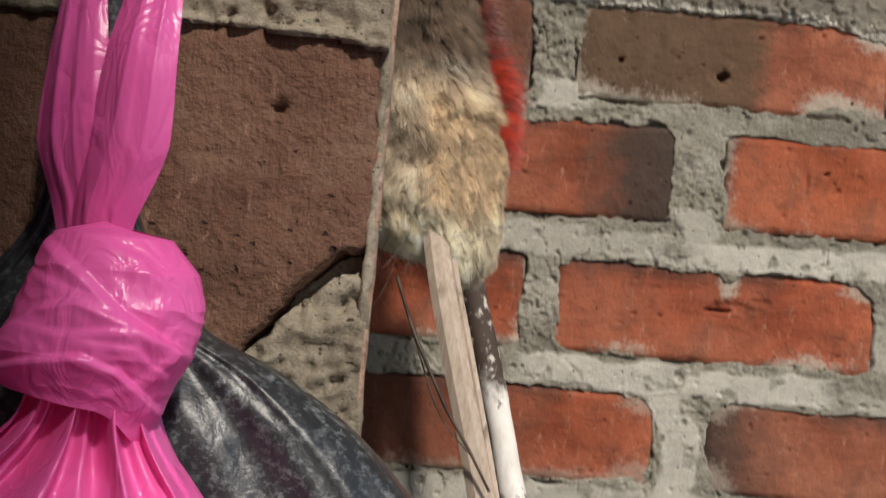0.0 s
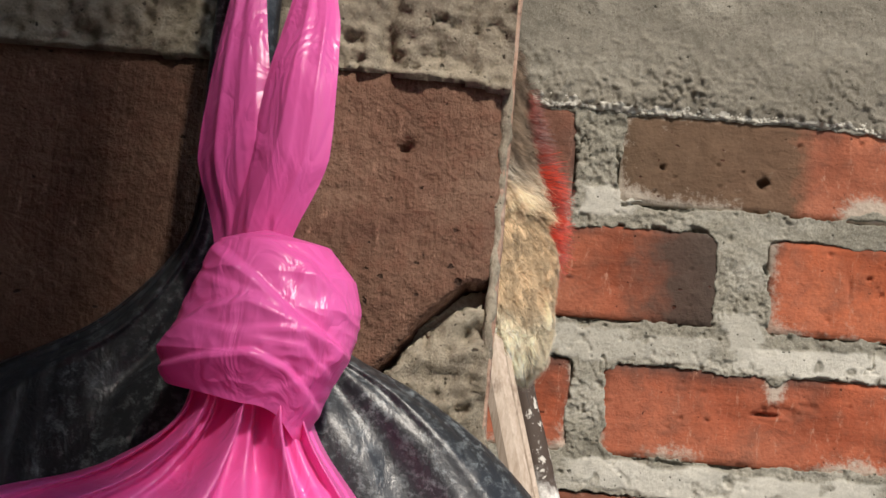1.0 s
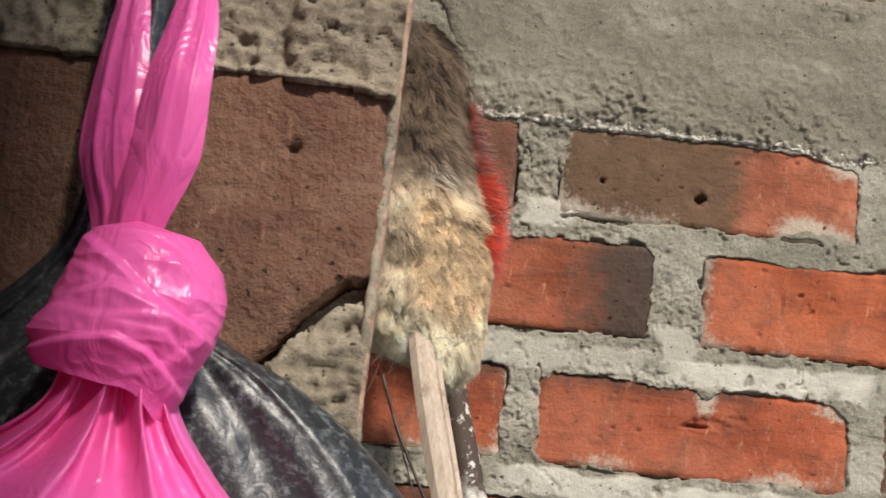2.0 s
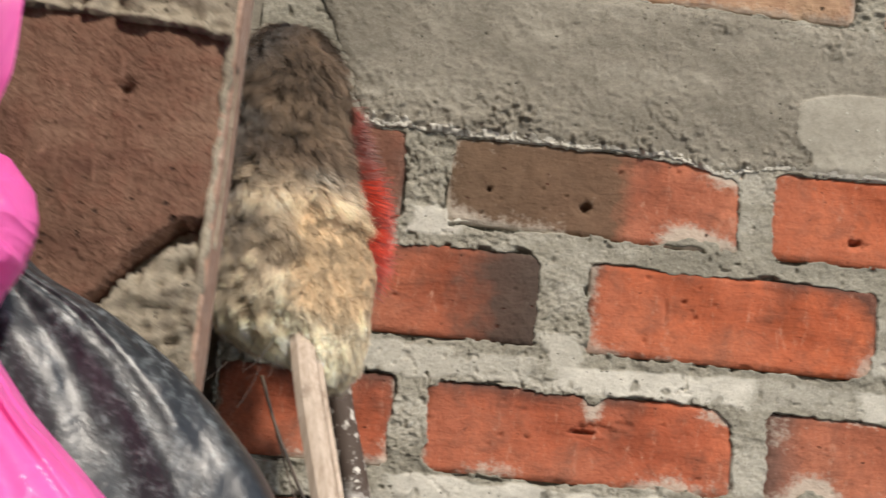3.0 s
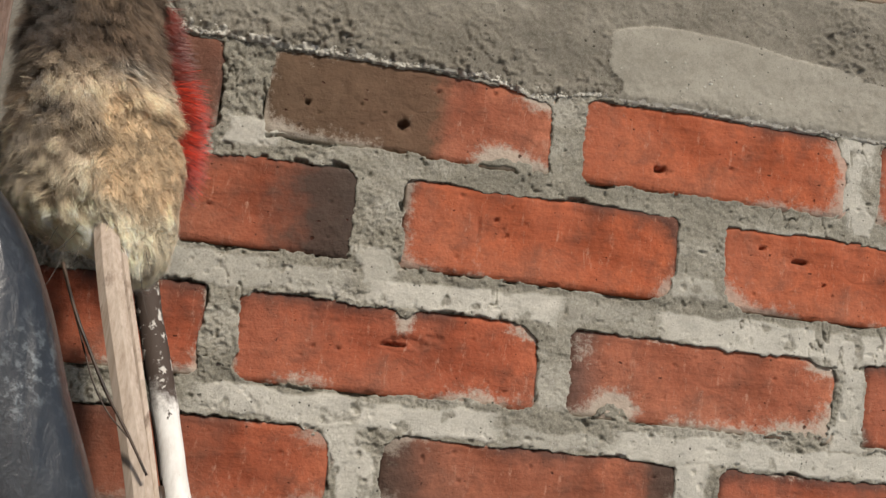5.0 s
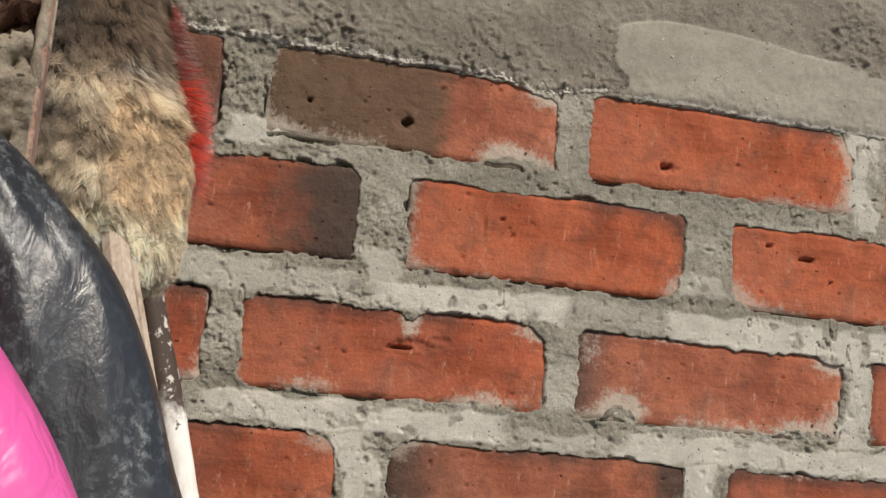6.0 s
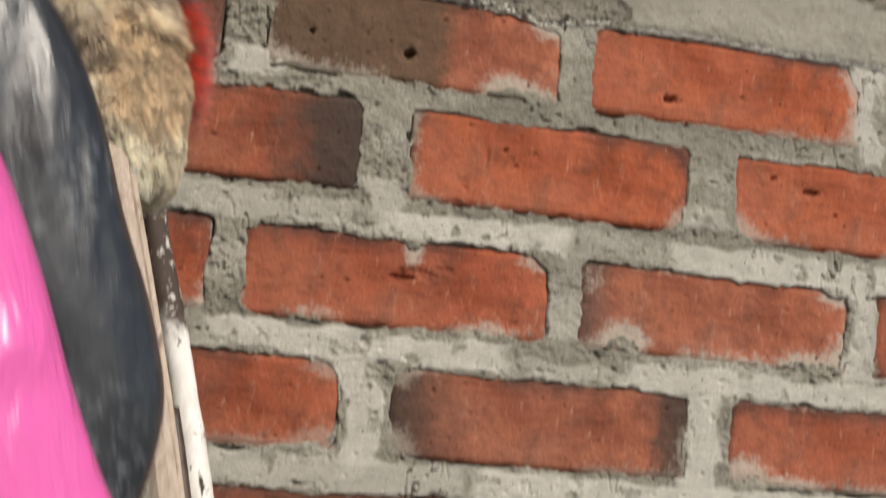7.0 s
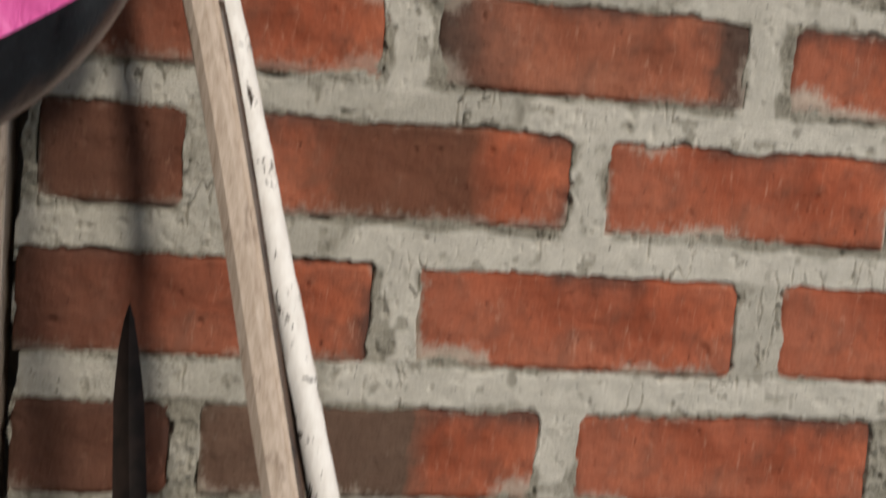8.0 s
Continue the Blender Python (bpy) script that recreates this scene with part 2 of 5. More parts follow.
PIER_MORTAR = mortar_material("old_mortar", (0.36, 0.315, 0.24), (0.54, 0.48, 0.38), (0.14, 0.115, 0.09), 0.8, 2.6, 0.5, 0.9)
BRICK = brick_material("brick_red")
BRICK_ORANGE = brick_material("brick_orange", (0.41, 0.099, 0.043), bloom=0.4, grime=0.6)
BRICK_BROWN_END = brick_material("brick_half_burnt", (0.36, 0.115, 0.065), (0.104, 0.067, 0.043), ((0.0, 1.0), (0.56, 0.92), (0.64, 0.0)), 0.7)
BRICK_DARK_RIGHT = brick_material("brick_burnt_tip", (0.32, 0.088, 0.045), (0.058, 0.041, 0.033), ((0.68, 0.0), (0.86, 0.95), (1.0, 1.0)), 0.1)
BRICK_DARK_TIPS = brick_material("brick_burnt_tips", (0.33, 0.105, 0.058), (0.07, 0.044, 0.034), ((0.0, 1.0), (0.1, 0.85), (0.26, 0.0), (0.84, 0.0), (0.92, 0.9), (1.0, 1.0)), 0.2)
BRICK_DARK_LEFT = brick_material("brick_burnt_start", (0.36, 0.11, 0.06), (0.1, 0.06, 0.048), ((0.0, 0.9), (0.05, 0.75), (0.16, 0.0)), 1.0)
BRICK_DARK_MIDDLE = brick_material("brick_burnt_middle", (0.35, 0.088, 0.042), (0.105, 0.046, 0.028), ((0.16, 0.0), (0.32, 0.85), (0.70, 0.9), (0.80, 0.0)), 0.25)
BRICK_ASH = brick_material("brick_ashen", (0.33, 0.085, 0.042), (0.092, 0.062, 0.045), ((0.0, 0.9), (0.60, 0.95), (0.68, 0.0)), 0.5)
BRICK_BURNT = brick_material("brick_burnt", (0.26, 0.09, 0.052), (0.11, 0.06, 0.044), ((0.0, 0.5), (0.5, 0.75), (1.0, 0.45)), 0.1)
# burnt clay, darkened more: shade at the wall's left end put into the colour
BRICK_SHADED = brick_material("brick_shaded", (0.17, 0.055, 0.030), (0.075, 0.036, 0.024), ((0.0, 0.9), (0.6, 0.7), (1.0, 0.3)), 0.0)
BRICK_SHADED_START = brick_material("brick_shaded_start", (0.33, 0.085, 0.042), (0.08, 0.036, 0.024), ((0.0, 0.9), (0.22, 0.75), (0.55, 0.25), (0.7, 0.0)), 0.1)
BRICK_TAN = brick_material("brick_tan", (0.42, 0.26, 0.16), (0.2, 0.13, 0.09), ((0.0, 0.1), (1.0, 0.2)), 0.3)
PIER_BRICK = brick_material("brick_umber", (0.170, 0.092, 0.062), (0.13, 0.07, 0.052), ((0.0, 0.3), (1.0, 0.1)), 0.0, 0.9, 2.2, 1.0, (1.9, 1, 0.22), 0.9, 1.4, 0.0)


def slurry_material():
    n = Nodes("pink_cement_slurry")
    streak, blot, spot = n.noise(40, 4, 0.6, stretch=(1, 1, 0.15)), n.noise(90, 5, 0.7), n.noise(260, 3, 0.6)
    tone = n.ramp(n.calc("ADD", n.calc("MULTIPLY", streak, 0.5), n.calc("MULTIPLY", blot, 0.5)), [(0.36, (0.33, 0.19, 0.135)), (0.5, (0.46, 0.315, 0.24)), (0.64, (0.62, 0.52, 0.44))])
    tone = n.mix(n.ramp(spot, [(0.58, 0.0), (0.70, 0.85)]), tone, (0.15, 0.085, 0.06))
    n.bump(n.calc("ADD", n.calc("ADD", streak, blot), spot), 0.7, 0.002)
    return n.done(tone, 0.9, 0, 0.2)


def plastic_material(name, colour, deep, rough, crinkle, through=0.35):
    """Thin film: glossy, creased, and letting some light through."""
    n = Nodes(name)
    crease = n.calc("ABSOLUTE", n.calc("SUBTRACT", n.noise(150, 3, 0.5, stretch=(1, 1, 0.45), lift=1.0), 0.5), 0)
    soft = n.noise(40, 3, 0.5)
    tone = n.mix(soft, colour, deep)
    n.bump(n.calc("ADD", crease, n.calc("MULTIPLY", soft, 0.5)), crinkle, 0.004)
    n.done(tone, rough, 0, 0.7)
    t = n.add("ShaderNodeBsdfTranslucent")
    n.link(tone, t.inputs[0])
    m = n.add("ShaderNodeMixShader", Fac=through)
    n.link(n.bsdf.outputs[0], m.inputs[1])
    n.link(t.outputs[0], m.inputs[2])
    n.link(m.outputs[0], n.out.inputs[0])
    return n.mat


def dark_plastic_material():
    """Black film with a soft sheen, long soft creases down it and pale patches of dust and painted sky reflection."""
    n = Nodes("black_plastic_film")
    fold, dust, big = n.noise(55, 2, 0.45, stretch=(1, 1, 0.22), lift=0.5), n.noise(420, 5, 0.8), n.noise(26, 4, 0.65, stretch=(1, 1, 0.6), lift=0.5)
    fine = n.noise(240, 3, 0.6, stretch=(1, 1, 0.5), lift=0.6)
    dust_sheen = n.calc("MULTIPLY", n.ramp(dust, [(0.50, 0.0), (0.64, 1.0)]), n.ramp(big, [(0.44, 0.1), (0.60, 1.0)]))
    # pale blue flecks: dust, and the sky's sheen painted into the colour
    tone = n.mix(n.calc("MULTIPLY", dust_sheen, 0.62), (0.024, 0.027, 0.031), (0.34, 0.385, 0.40))
    n.bump(n.calc("ADD", fold, n.calc("ADD", n.calc("MULTIPLY", fine, 0.10), n.calc("MULTIPLY", dust, 0.03))), 0.75, 0.005)
    return n.done(tone, n.ramp(big, [(0.35, 0.30), (0.65, 0.44)]), 0, 0.65)


def wood_material():
    n = Nodes("weathered_wood")
    grain = n.noise(60, 6, 0.65, stretch=(6, 6, 0.22))
    spot = n.noise(50, 4, 0.7, stretch=(1.5, 1.5, 0.5))
    tone = n.ramp(grain, [(0.28, (0.37, 0.285, 0.22)), (0.5, (0.49, 0.40, 0.325)), (0.72, (0.61, 0.515, 0.435))])
    tone = n.mix(n.ramp(spot, [(0.58, 0.0), (0.7, 0.75)]), tone, (0.12, 0.075, 0.05))
    n.bump(n.calc("ADD", grain, spot), 0.35, 0.001)
    return n.done(tone, 0.8)


def birch_material():
    n = Nodes("pale_birch_bark")
    mark = n.noise(75, 4, 0.65, stretch=(1.6, 1.6, 0.55), lift=0.4)
    fine = n.noise(190, 4, 0.6, stretch=(1, 1, 0.3))
    tone = n.mix(n.ramp(fine, [(0.4, 0.0), (0.75, 0.6)]), (0.88, 0.86, 0.82), (0.62, 0.57, 0.52))
    tone = n.mix(n.ramp(mark, [(0.605, 0.0), (0.64, 1.0)]), tone, (0.06, 0.045, 0.035))
    for h in (0.969, 1.012, 1.085, 1.148):      # scars round the knots
        ring = n.calc("ABSOLUTE", n.calc("SUBTRACT", n.calc("ADD", n.axis("Object", 2), n.calc("MULTIPLY", n.calc("SUBTRACT", n.noise(110, 3, 0.6), 0.5), 0.010)), h), 0)
        tone = n.mix(n.calc("MULTIPLY", n.ramp(n.calc("MULTIPLY", ring, 100), [(0.06, 1.0), (0.16, 0.0)]), n.ramp(n.noise(95, 2, 0.5), [(0.50, 0.0), (0.54, 0.9)])), tone, (0.10, 0.085, 0.075))
    # the upper end is still covered with dark bark
    height = n.calc("ADD", n.axis("Object", 2), n.calc("MULTIPLY", n.calc("SUBTRACT", n.noise(90, 4, 0.7), 0.5), 0.05))
    dark = n.ramp(n.calc("SUBTRACT", height, 0.7), [(0.505, 0.0), (0.52, 1.0)])
    chips = n.ramp(n.noise(140, 3, 0.6), [(0.56, 0.0), (0.62, 1.0)])
    tone = n.mix(dark, tone, n.mix(chips, (0.075, 0.055, 0.045), (0.6, 0.57, 0.52)))
    n.bump(n.calc("ADD", mark, fine), 0.4, 0.0012)
    return n.done(tone, 0.75)


def iron_material():
    n = Nodes("dull_dark_iron")
    a, b = n.noise(60, 5, 0.6), n.noise(300, 3, 0.6)
    tone = n.ramp(a, [(0.35, (0.020, 0.016, 0.014)), (0.65, (0.05, 0.033, 0.027))])
    n.bump(n.calc("ADD", a, b), 0.3, 0.001)
    return n.done(tone, 0.6, 0.4)


def fur_material():
    """Fur, dyed hair by hair."""
    n = Nodes("brown_and_cream_fur")
    n.bsdf.inputs["Sheen Weight"].default_value = 0.25
    return n.done(n.pigment("dye"), 0.7, 0, 0.25)


def bristle_material(name, dark, bright):
    n = Nodes(name)
    a = n.noise(60, 3, 0.6)
    tone = n.ramp(a, [(0.35, dark), (0.6, bright)])
    return n.done(tone, 0.5, 0, 0.5)


SLURRY = slurry_material()
PINK = plastic_material("pink_film", (1.0, 0.205, 0.61), (0.97, 0.10, 0.43), 0.33, 0.35, 0.18)
BLACK = dark_plastic_material()
WOOD = wood_material()
BIRCH = birch_material()
IRON = iron_material()
FUR = fur_material()
HAIR = bristle_material("dark_hair", (0.02, 0.014, 0.010), (0.06, 0.04, 0.03))
BARK = bristle_material("dark_bark", (0.022, 0.014, 0.010), (0.085, 0.055, 0.038))
RED = bristle_material("red_bristle", (0.16, 0.010, 0.006), (0.72, 0.050, 0.018))
# darker copy of the red: shade on the upper bristles put into the colour
RED_SHADED = bristle_material("shaded_red_bristle", (0.05, 0.012, 0.009), (0.22, 0.03, 0.018))
EARTH = mortar_material("worn_concrete", (0.17, 0.175, 0.18), (0.23, 0.235, 0.24), (0.11, 0.115, 0.12))

# ---- ground, wall backing, and the unseen roof and walls added to shape the light ----
def slab(name, centre, size, material, label, category):
    ob = new(name, box_mesh(name, size, material, 0))
    ob.location = centre
    return tagged(ob, label, category, kind="structure")


slab("ground", (0, 0, -0.05), (400, 400, 0.1), EARTH, "worn grey concrete yard reaching far out", "ground")
# unseen slab overhead, added so that sky light enters from the open side
slab("ceiling", (-0.2, -0.255, 2.65), (3.6, 1.15, 0.1), PLASTER, "added unseen grey slab overhead that blocks sky light", "ceiling")
# unseen wall, added close by to darken the left side
slab("added_wall_west", (-0.81, -0.46, 1.25), (0.12, 1.32, 2.5), PLASTER, "added unseen grey side wall that cuts sky light from the left", "wall")
# unseen slab, added to shade the left of the bag and pier
slab("sun_blocker", (-0.3835, -1.06, 1.25), (0.733, 0.12, 2.5), PLASTER, "added unseen grey slab behind the camera that blocks the sun", "wall")
slab("wall_recess_upper", (-0.74, 0.085, 1.95), (1.3, 0.13, 1.1), PLASTER, "plain grey cement face beside the ragged coat", "wall")
slab("wall_recess", (-0.70, 0.30, 1.25), (1.2, 0.12, 2.5), PLASTER, "plain grey cement wall set back beside the bricks", "wall")
post = tagged(new("wooden_post", box_mesh("wooden_post", (0.07, 0.06, 1.14), WOOD, 0.004)), "weathered wooden post standing beside the brick wall", "post")
post.location = (-0.1985, 0.022, 0.57)
slab("wall_core", (0.60, 0.14, 1.25), (1.4, 0.2, 2.5), PLASTER, "rough core of the brick wall", "wall")

# ---- the brick wall ----
wall = thing("wall_north", "red brick wall with thick grey mortar joints", "wall")
tagged(wall, kind="structure")
ROWS = [  # z of the lower and upper edge, and each brick's ends and clay
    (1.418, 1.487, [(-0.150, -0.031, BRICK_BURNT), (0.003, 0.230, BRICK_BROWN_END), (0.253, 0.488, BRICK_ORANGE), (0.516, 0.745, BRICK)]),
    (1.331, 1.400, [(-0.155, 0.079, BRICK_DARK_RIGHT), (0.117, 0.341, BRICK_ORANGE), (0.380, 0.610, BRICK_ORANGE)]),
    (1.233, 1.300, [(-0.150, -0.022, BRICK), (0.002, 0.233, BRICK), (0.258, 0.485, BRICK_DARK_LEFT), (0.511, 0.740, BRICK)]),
    (1.140, 1.205, [(-0.155, 0.080, BRICK_SHADED_START), (0.119, 0.353, BRICK_DARK_TIPS), (0.386, 0.615, BRICK)]),
    (1.043, 1.112, [(-0.145, -0.050, BRICK_SHADED), (-0.022, 0.224, BRICK_DARK_MIDDLE), (0.252, 0.480, BRICK), (0.508, 0.735, BRICK)]),
    (0.940, 1.012, [(-0.156, 0.084, BRICK_SHADED_START), (0.118, 0.363, BRICK), (0.400, 0.625, BRICK)]),
    (0.842, 0.908, [(-0.155, -0.050, BRICK_SHADED), (-0.029, 0.216, BRICK_ASH), (0.246, 0.486, BRICK), (0.512, 0.740, BRICK)]),
    (1.613, 1.680, [(-0.155, 0.060, BRICK_TAN), (0.085, 0.315, BRICK_TAN), (0.340, 0.570, BRICK_TAN)]),
]
PITS = [  # x, z, half width, half height, depth: holes, cracks and scratches in the bricks
    (0.1095, 1.4415, 0.0050, 0.0040, 0.010), (0.108, 1.4415, 0.011, 0.0075, 0.0015), (0.034, 1.447, 0.0024, 0.0022, 0.007), (0.075, 1.452, 0.0014, 0.0014, 0.004),
    (0.321, 1.4365, 0.0055, 0.0028, 0.009), (0.323, 1.4355, 0.010, 0.006, 0.0015), (0.255, 1.433, 0.0015, 0.0015, 0.003),
    (0.448, 1.377, 0.0075, 0.0022, 0.009), (0.444, 1.376, 0.020, 0.007, 0.0012), (0.414, 1.385, 0.004, 0.0016, 0.007), (0.470, 1.361, 0.0022, 0.0022, 0.006), (0.478, 1.352, 0.0015, 0.0015, 0.004),
    (0.120, 1.2715, 0.015, 0.0016, 0.009), (0.130, 1.274, 0.022, 0.0055, 0.0022), (0.150, 1.280, 0.008, 0.003, 0.002),
    (0.176, 1.366, 0.0022, 0.014, 0.0018), (0.190, 1.377, 0.0024, 0.0014, 0.004), (0.060, 1.372, 0.0016, 0.0014, 0.003),
    (0.180, 1.283, 0.0014, 0.0012, 0.003), (0.345, 1.281, 0.004, 0.0014, 0.002), (0.150, 1.190, 0.002, 0.003, 0.003), (0.338, 0.958, 0.009, 0.011, 0.0015),
]


SMEARS = [  # x, z, half width, half height, reach: where mortar was dragged over a brick
    (0.187, 1.424, 0.016, 0.010, 0.013), (0.208, 1.419, 0.016, 0.008, 0.009), (0.014, 1.421, 0.010, 0.007, 0.008), (0.126, 1.295, 0.006, 0.012, 0.013),
    (0.297, 1.240, 0.014, 0.012, 0.016), (0.452, 1.237, 0.024, 0.010, 0.011), (0.195, 1.237, 0.020, 0.008, 0.007), (0.478, 1.250, 0.008, 0.02, 0.006),
    (0.400, 1.146, 0.014, 0.012, 0.014), (0.425, 1.140, 0.03, 0.006, 0.007), (0.03, 1.141, 0.05, 0.006, 0.004), (0.335, 1.045, 0.022, 0.008, 0.010),
    (0.285, 1.107, 0.020, 0.006, 0.006), (0.060, 1.238, 0.02, 0.005, 0.005), (0.268, 1.286, 0.01, 0.012, 0.005), (0.145, 0.945, 0.02, 0.009, 0.010),
    (0.072, 1.146, 0.020, 0.010, 0.012), (0.075, 1.201, 0.016, 0.008, 0.011), (0.122, 1.147, 0.011, 0.012, 0.012), (0.124, 1.201, 0.010, 0.010, 0.010), (0.222, 1.482, 0.016, 0.010, 0.014),
    (0.487, 1.430, 0.010, 0.020, 0.009), (0.487, 1.478, 0.013, 0.014, 0.014), (0.336, 1.336, 0.010, 0.012, 0.010), (0.386, 1.336, 0.012, 0.010, 0.010), (0.476, 1.296, 0.016, 0.008, 0.010), (0.228, 1.296, 0.018, 0.008, 0.010), (0.205, 0.850, 0.02, 0.009, 0.010), (0.375, 1.350, 0.010, 0.02, 0.006), (0.119, 1.362, 0.007, 0.022, 0.004), (0.350, 1.165, 0.008, 0.012, 0.006),
]


def joint_field(x, z, rows, warp=0.0030, seed=5):
    """How far a place lies outside the nearest brick (less than nothing within one), and how far below that brick's middle, in half heights."""
    wx = x + warp * wave(x, z, 0.03, seed, 4) + 0.0011 * wave(x, z, 0.006, seed + 21, 2)
    wz = z + warp * wave(x, z, 0.034, seed + 9, 4) + 0.0009 * wave(x, z, 0.006, seed + 22, 2)
    best, below = np.full(np.shape(x), 9.0), np.zeros(np.shape(x))
    for j, (z0, z1, some) in enumerate(rows):
        for i, (x0, x1, *_) in enumerate(some):
            dx, dz = np.abs(wx - (x0 + x1) / 2) - (x1 - x0) / 2, np.abs(wz - (z0 + z1) / 2) - (z1 - z0) / 2
            r = 0.0085 + 0.0045 * math.sin(j * 2.3 + i * 4.1)
            d = np.hypot(np.maximum(dx + r, 0), np.maximum(dz + r, 0)) + np.minimum(np.maximum(dx + r, dz + r), 0) - r
            below = np.where(d < best, ((z0 + z1) / 2 - wz) / ((z1 - z0) / 2), below)
            best = np.minimum(best, d)
    return best, below


POINTED = [  # x and z between which the mortar was struck smooth and pale, and how much
    (0.085, 0.245, 1.299, 1.321, 1.0), (-0.10, 0.075, 1.302, 1.324, 0.55), (0.245, 0.325, 1.303, 1.322, 0.35), (0.325, 0.66, 1.299, 1.323, 0.85), (0.078, 0.118, 1.315, 1.345, 0.6),
    (-0.022, 0.205, 1.207, 1.229, 1.0), (0.205, 0.29, 1.206, 1.219, 0.5), (0.29, 0.66, 1.205, 1.225, 0.85), (0.080, 0.119, 1.130, 1.208, 0.9), (0.353, 0.386, 1.120, 1.206, 0.85),
    (-0.16, 0.19, 1.112, 1.137, 0.6), (0.19, 0.66, 1.108, 1.136, 0.95), (0.224, 0.252, 1.035, 1.115, 0.9), (-0.05, -0.022, 1.04, 1.115, 0.4), (-0.16, 0.06, 1.013, 1.040, 0.5), (0.06, 0.66, 1.010, 1.038, 0.95),
    (0.084, 0.118, 0.940, 1.015, 0.9), (0.363, 0.400, 0.940, 1.015, 0.6), (0.05, 0.66, 0.910, 0.940, 0.95), (-0.16, 0.05, 0.910, 0.938, 0.55), (0.216, 0.246, 0.84, 0.912, 0.9),
    (-0.033, 0.004, 1.408, 1.430, 0.9), (0.487, 0.517, 1.405, 1.49, 0.8), (0.341, 0.380, 1.335, 1.352, 0.5), (0.485, 0.511, 1.225, 1.305, 0.7), (0.233, 0.258, 1.236, 1.27, 0.4),
]


def struck(x, z, seed):
    """Where the pointing is smooth and pale, ragged at its borders."""
    wx, wz = x + 0.028 * wave(x, z, 0.04, seed + 31, 4), z + 0.0055 * wave(x, z, 0.025, seed + 32, 4)
    best = np.zeros(np.shape(x))
    for x0, x1, z0, z1, much in POINTED:
        inside = np.minimum(np.minimum(wx - x0, x1 - wx) * (0.15 if x1 - x0 > 0.06 else 0.6), np.minimum(wz - z0, z1 - wz))
        best = np.maximum(best, much * step(-0.0012, 0.0026, inside))
    return best * (1 - 0.75 * step(0.30, 0.52, wave(x, z, 0.012, seed + 33, 3)))


def mortar_bed(name, x0, x1, z0, z1, cell, rows, material, seed, front=0.0):
    """The mortar between bricks as a sandy relief that laps over their edges here and there."""
    nx, nz = int((x1 - x0) / cell) + 1, int((z1 - z0) / cell) + 1
    x, z = np.meshgrid(np.linspace(x0, x1, nx), np.linspace(z0, z1, nz))
    d, below = joint_field(x, z, rows, seed=seed)
    smooth = struck(x, z, seed)
    lap = 0.0003 + 0.0030 * np.clip(wave(x, z, 0.045, seed + 3, 3) * 1.6, -0.3, 1.0) + 0.0018 * wave(x, z, 0.006, seed + 4, 3)
    grit = 0.3 + 0.6 * step(-0.15, 0.45, wave(x, z, 0.07, seed + 11, 2))
    flakes = 0.0013 * step(-0.03, 0.06, wave(x, z, 0.009, seed + 23, 4)) + 0.0012 * step(-0.03, 0.06, wave(x, z, 0.0036, seed + 24, 2)) - 0.0014     # broken layers with sharp brims
    rough = 0.0012 * wave(x, z, 0.03, seed + 5, 2) + (1 - np.minimum(0.9, 1.5 * smooth)) * grit * (0.0012 * wave(x, z, 0.011, seed + 6, 2) + 0.0010 * wave(x, z, 0.004, seed + 7, 2) + flakes)
    rough = rough - 0.007 * (1 - 0.6 * smooth) * np.clip(wave(x, z, 0.006, seed + 12, 2) - 0.42, 0, 1) + 0.0006 * smooth
    lip = 0.0003 * np.exp(-((d + lap * 0.3) / 0.0025) ** 2)
    # the mortar has shrunk away from the bricks: a broken dark line, mostly under them
    open_here = np.clip(wave(x, z, 0.016, seed + 8, 3) * 5 - 1.3 + 1.5 * step(0.6, 1.0, below), 0, 1) * step(-0.25, 0.25, wave(x, z, 0.09, seed + 16, 2))
    crack = 0.009 * np.exp(-((d + lap - 0.0011) / 0.0010) ** 2) * open_here
    # thin cracks across the struck bands, and along their foot where it came loose
    split = np.abs(wave(x * 1.6, z * 0.5, 0.02, seed + 17, 3))
    crack = crack + 0.005 * (1 - step(0.0, 0.035, split)) * step(0.15, 0.5, wave(x, z, 0.05, seed + 18, 2))
    y = front - 0.0002 - rough - lip + crack
    for sx, sz, rx, rz, more in SMEARS:
        near = np.exp(-(((x - sx) / rx) ** 2 + ((z - sz) / rz) ** 2))
        lap = lap + 0.6 * more * near * (1 + 0.9 * wave(x, z, 0.008, seed + 14, 3))
        y = y - 0.0006 * near
    y = np.where(d > -lap, y, front + 0.010)
    hidden = (d < -lap - 0.003) | (x < x0 + 0.004 + 0.007 * wave(z, z * 0, 0.03, seed + 15, 4))     # under the bricks, and past the ragged free end
    faces = quads(nx, nz)
    verts, faces, smooth = kept(np.stack([x, y, z], -1).reshape(-1, 3), faces[~hidden.reshape(-1)[faces].all(1)], smooth.reshape(-1))
    me = mesh_of(name, verts, faces, material, smooth=False)
    stain(me, "trowelled", smooth)
    return me


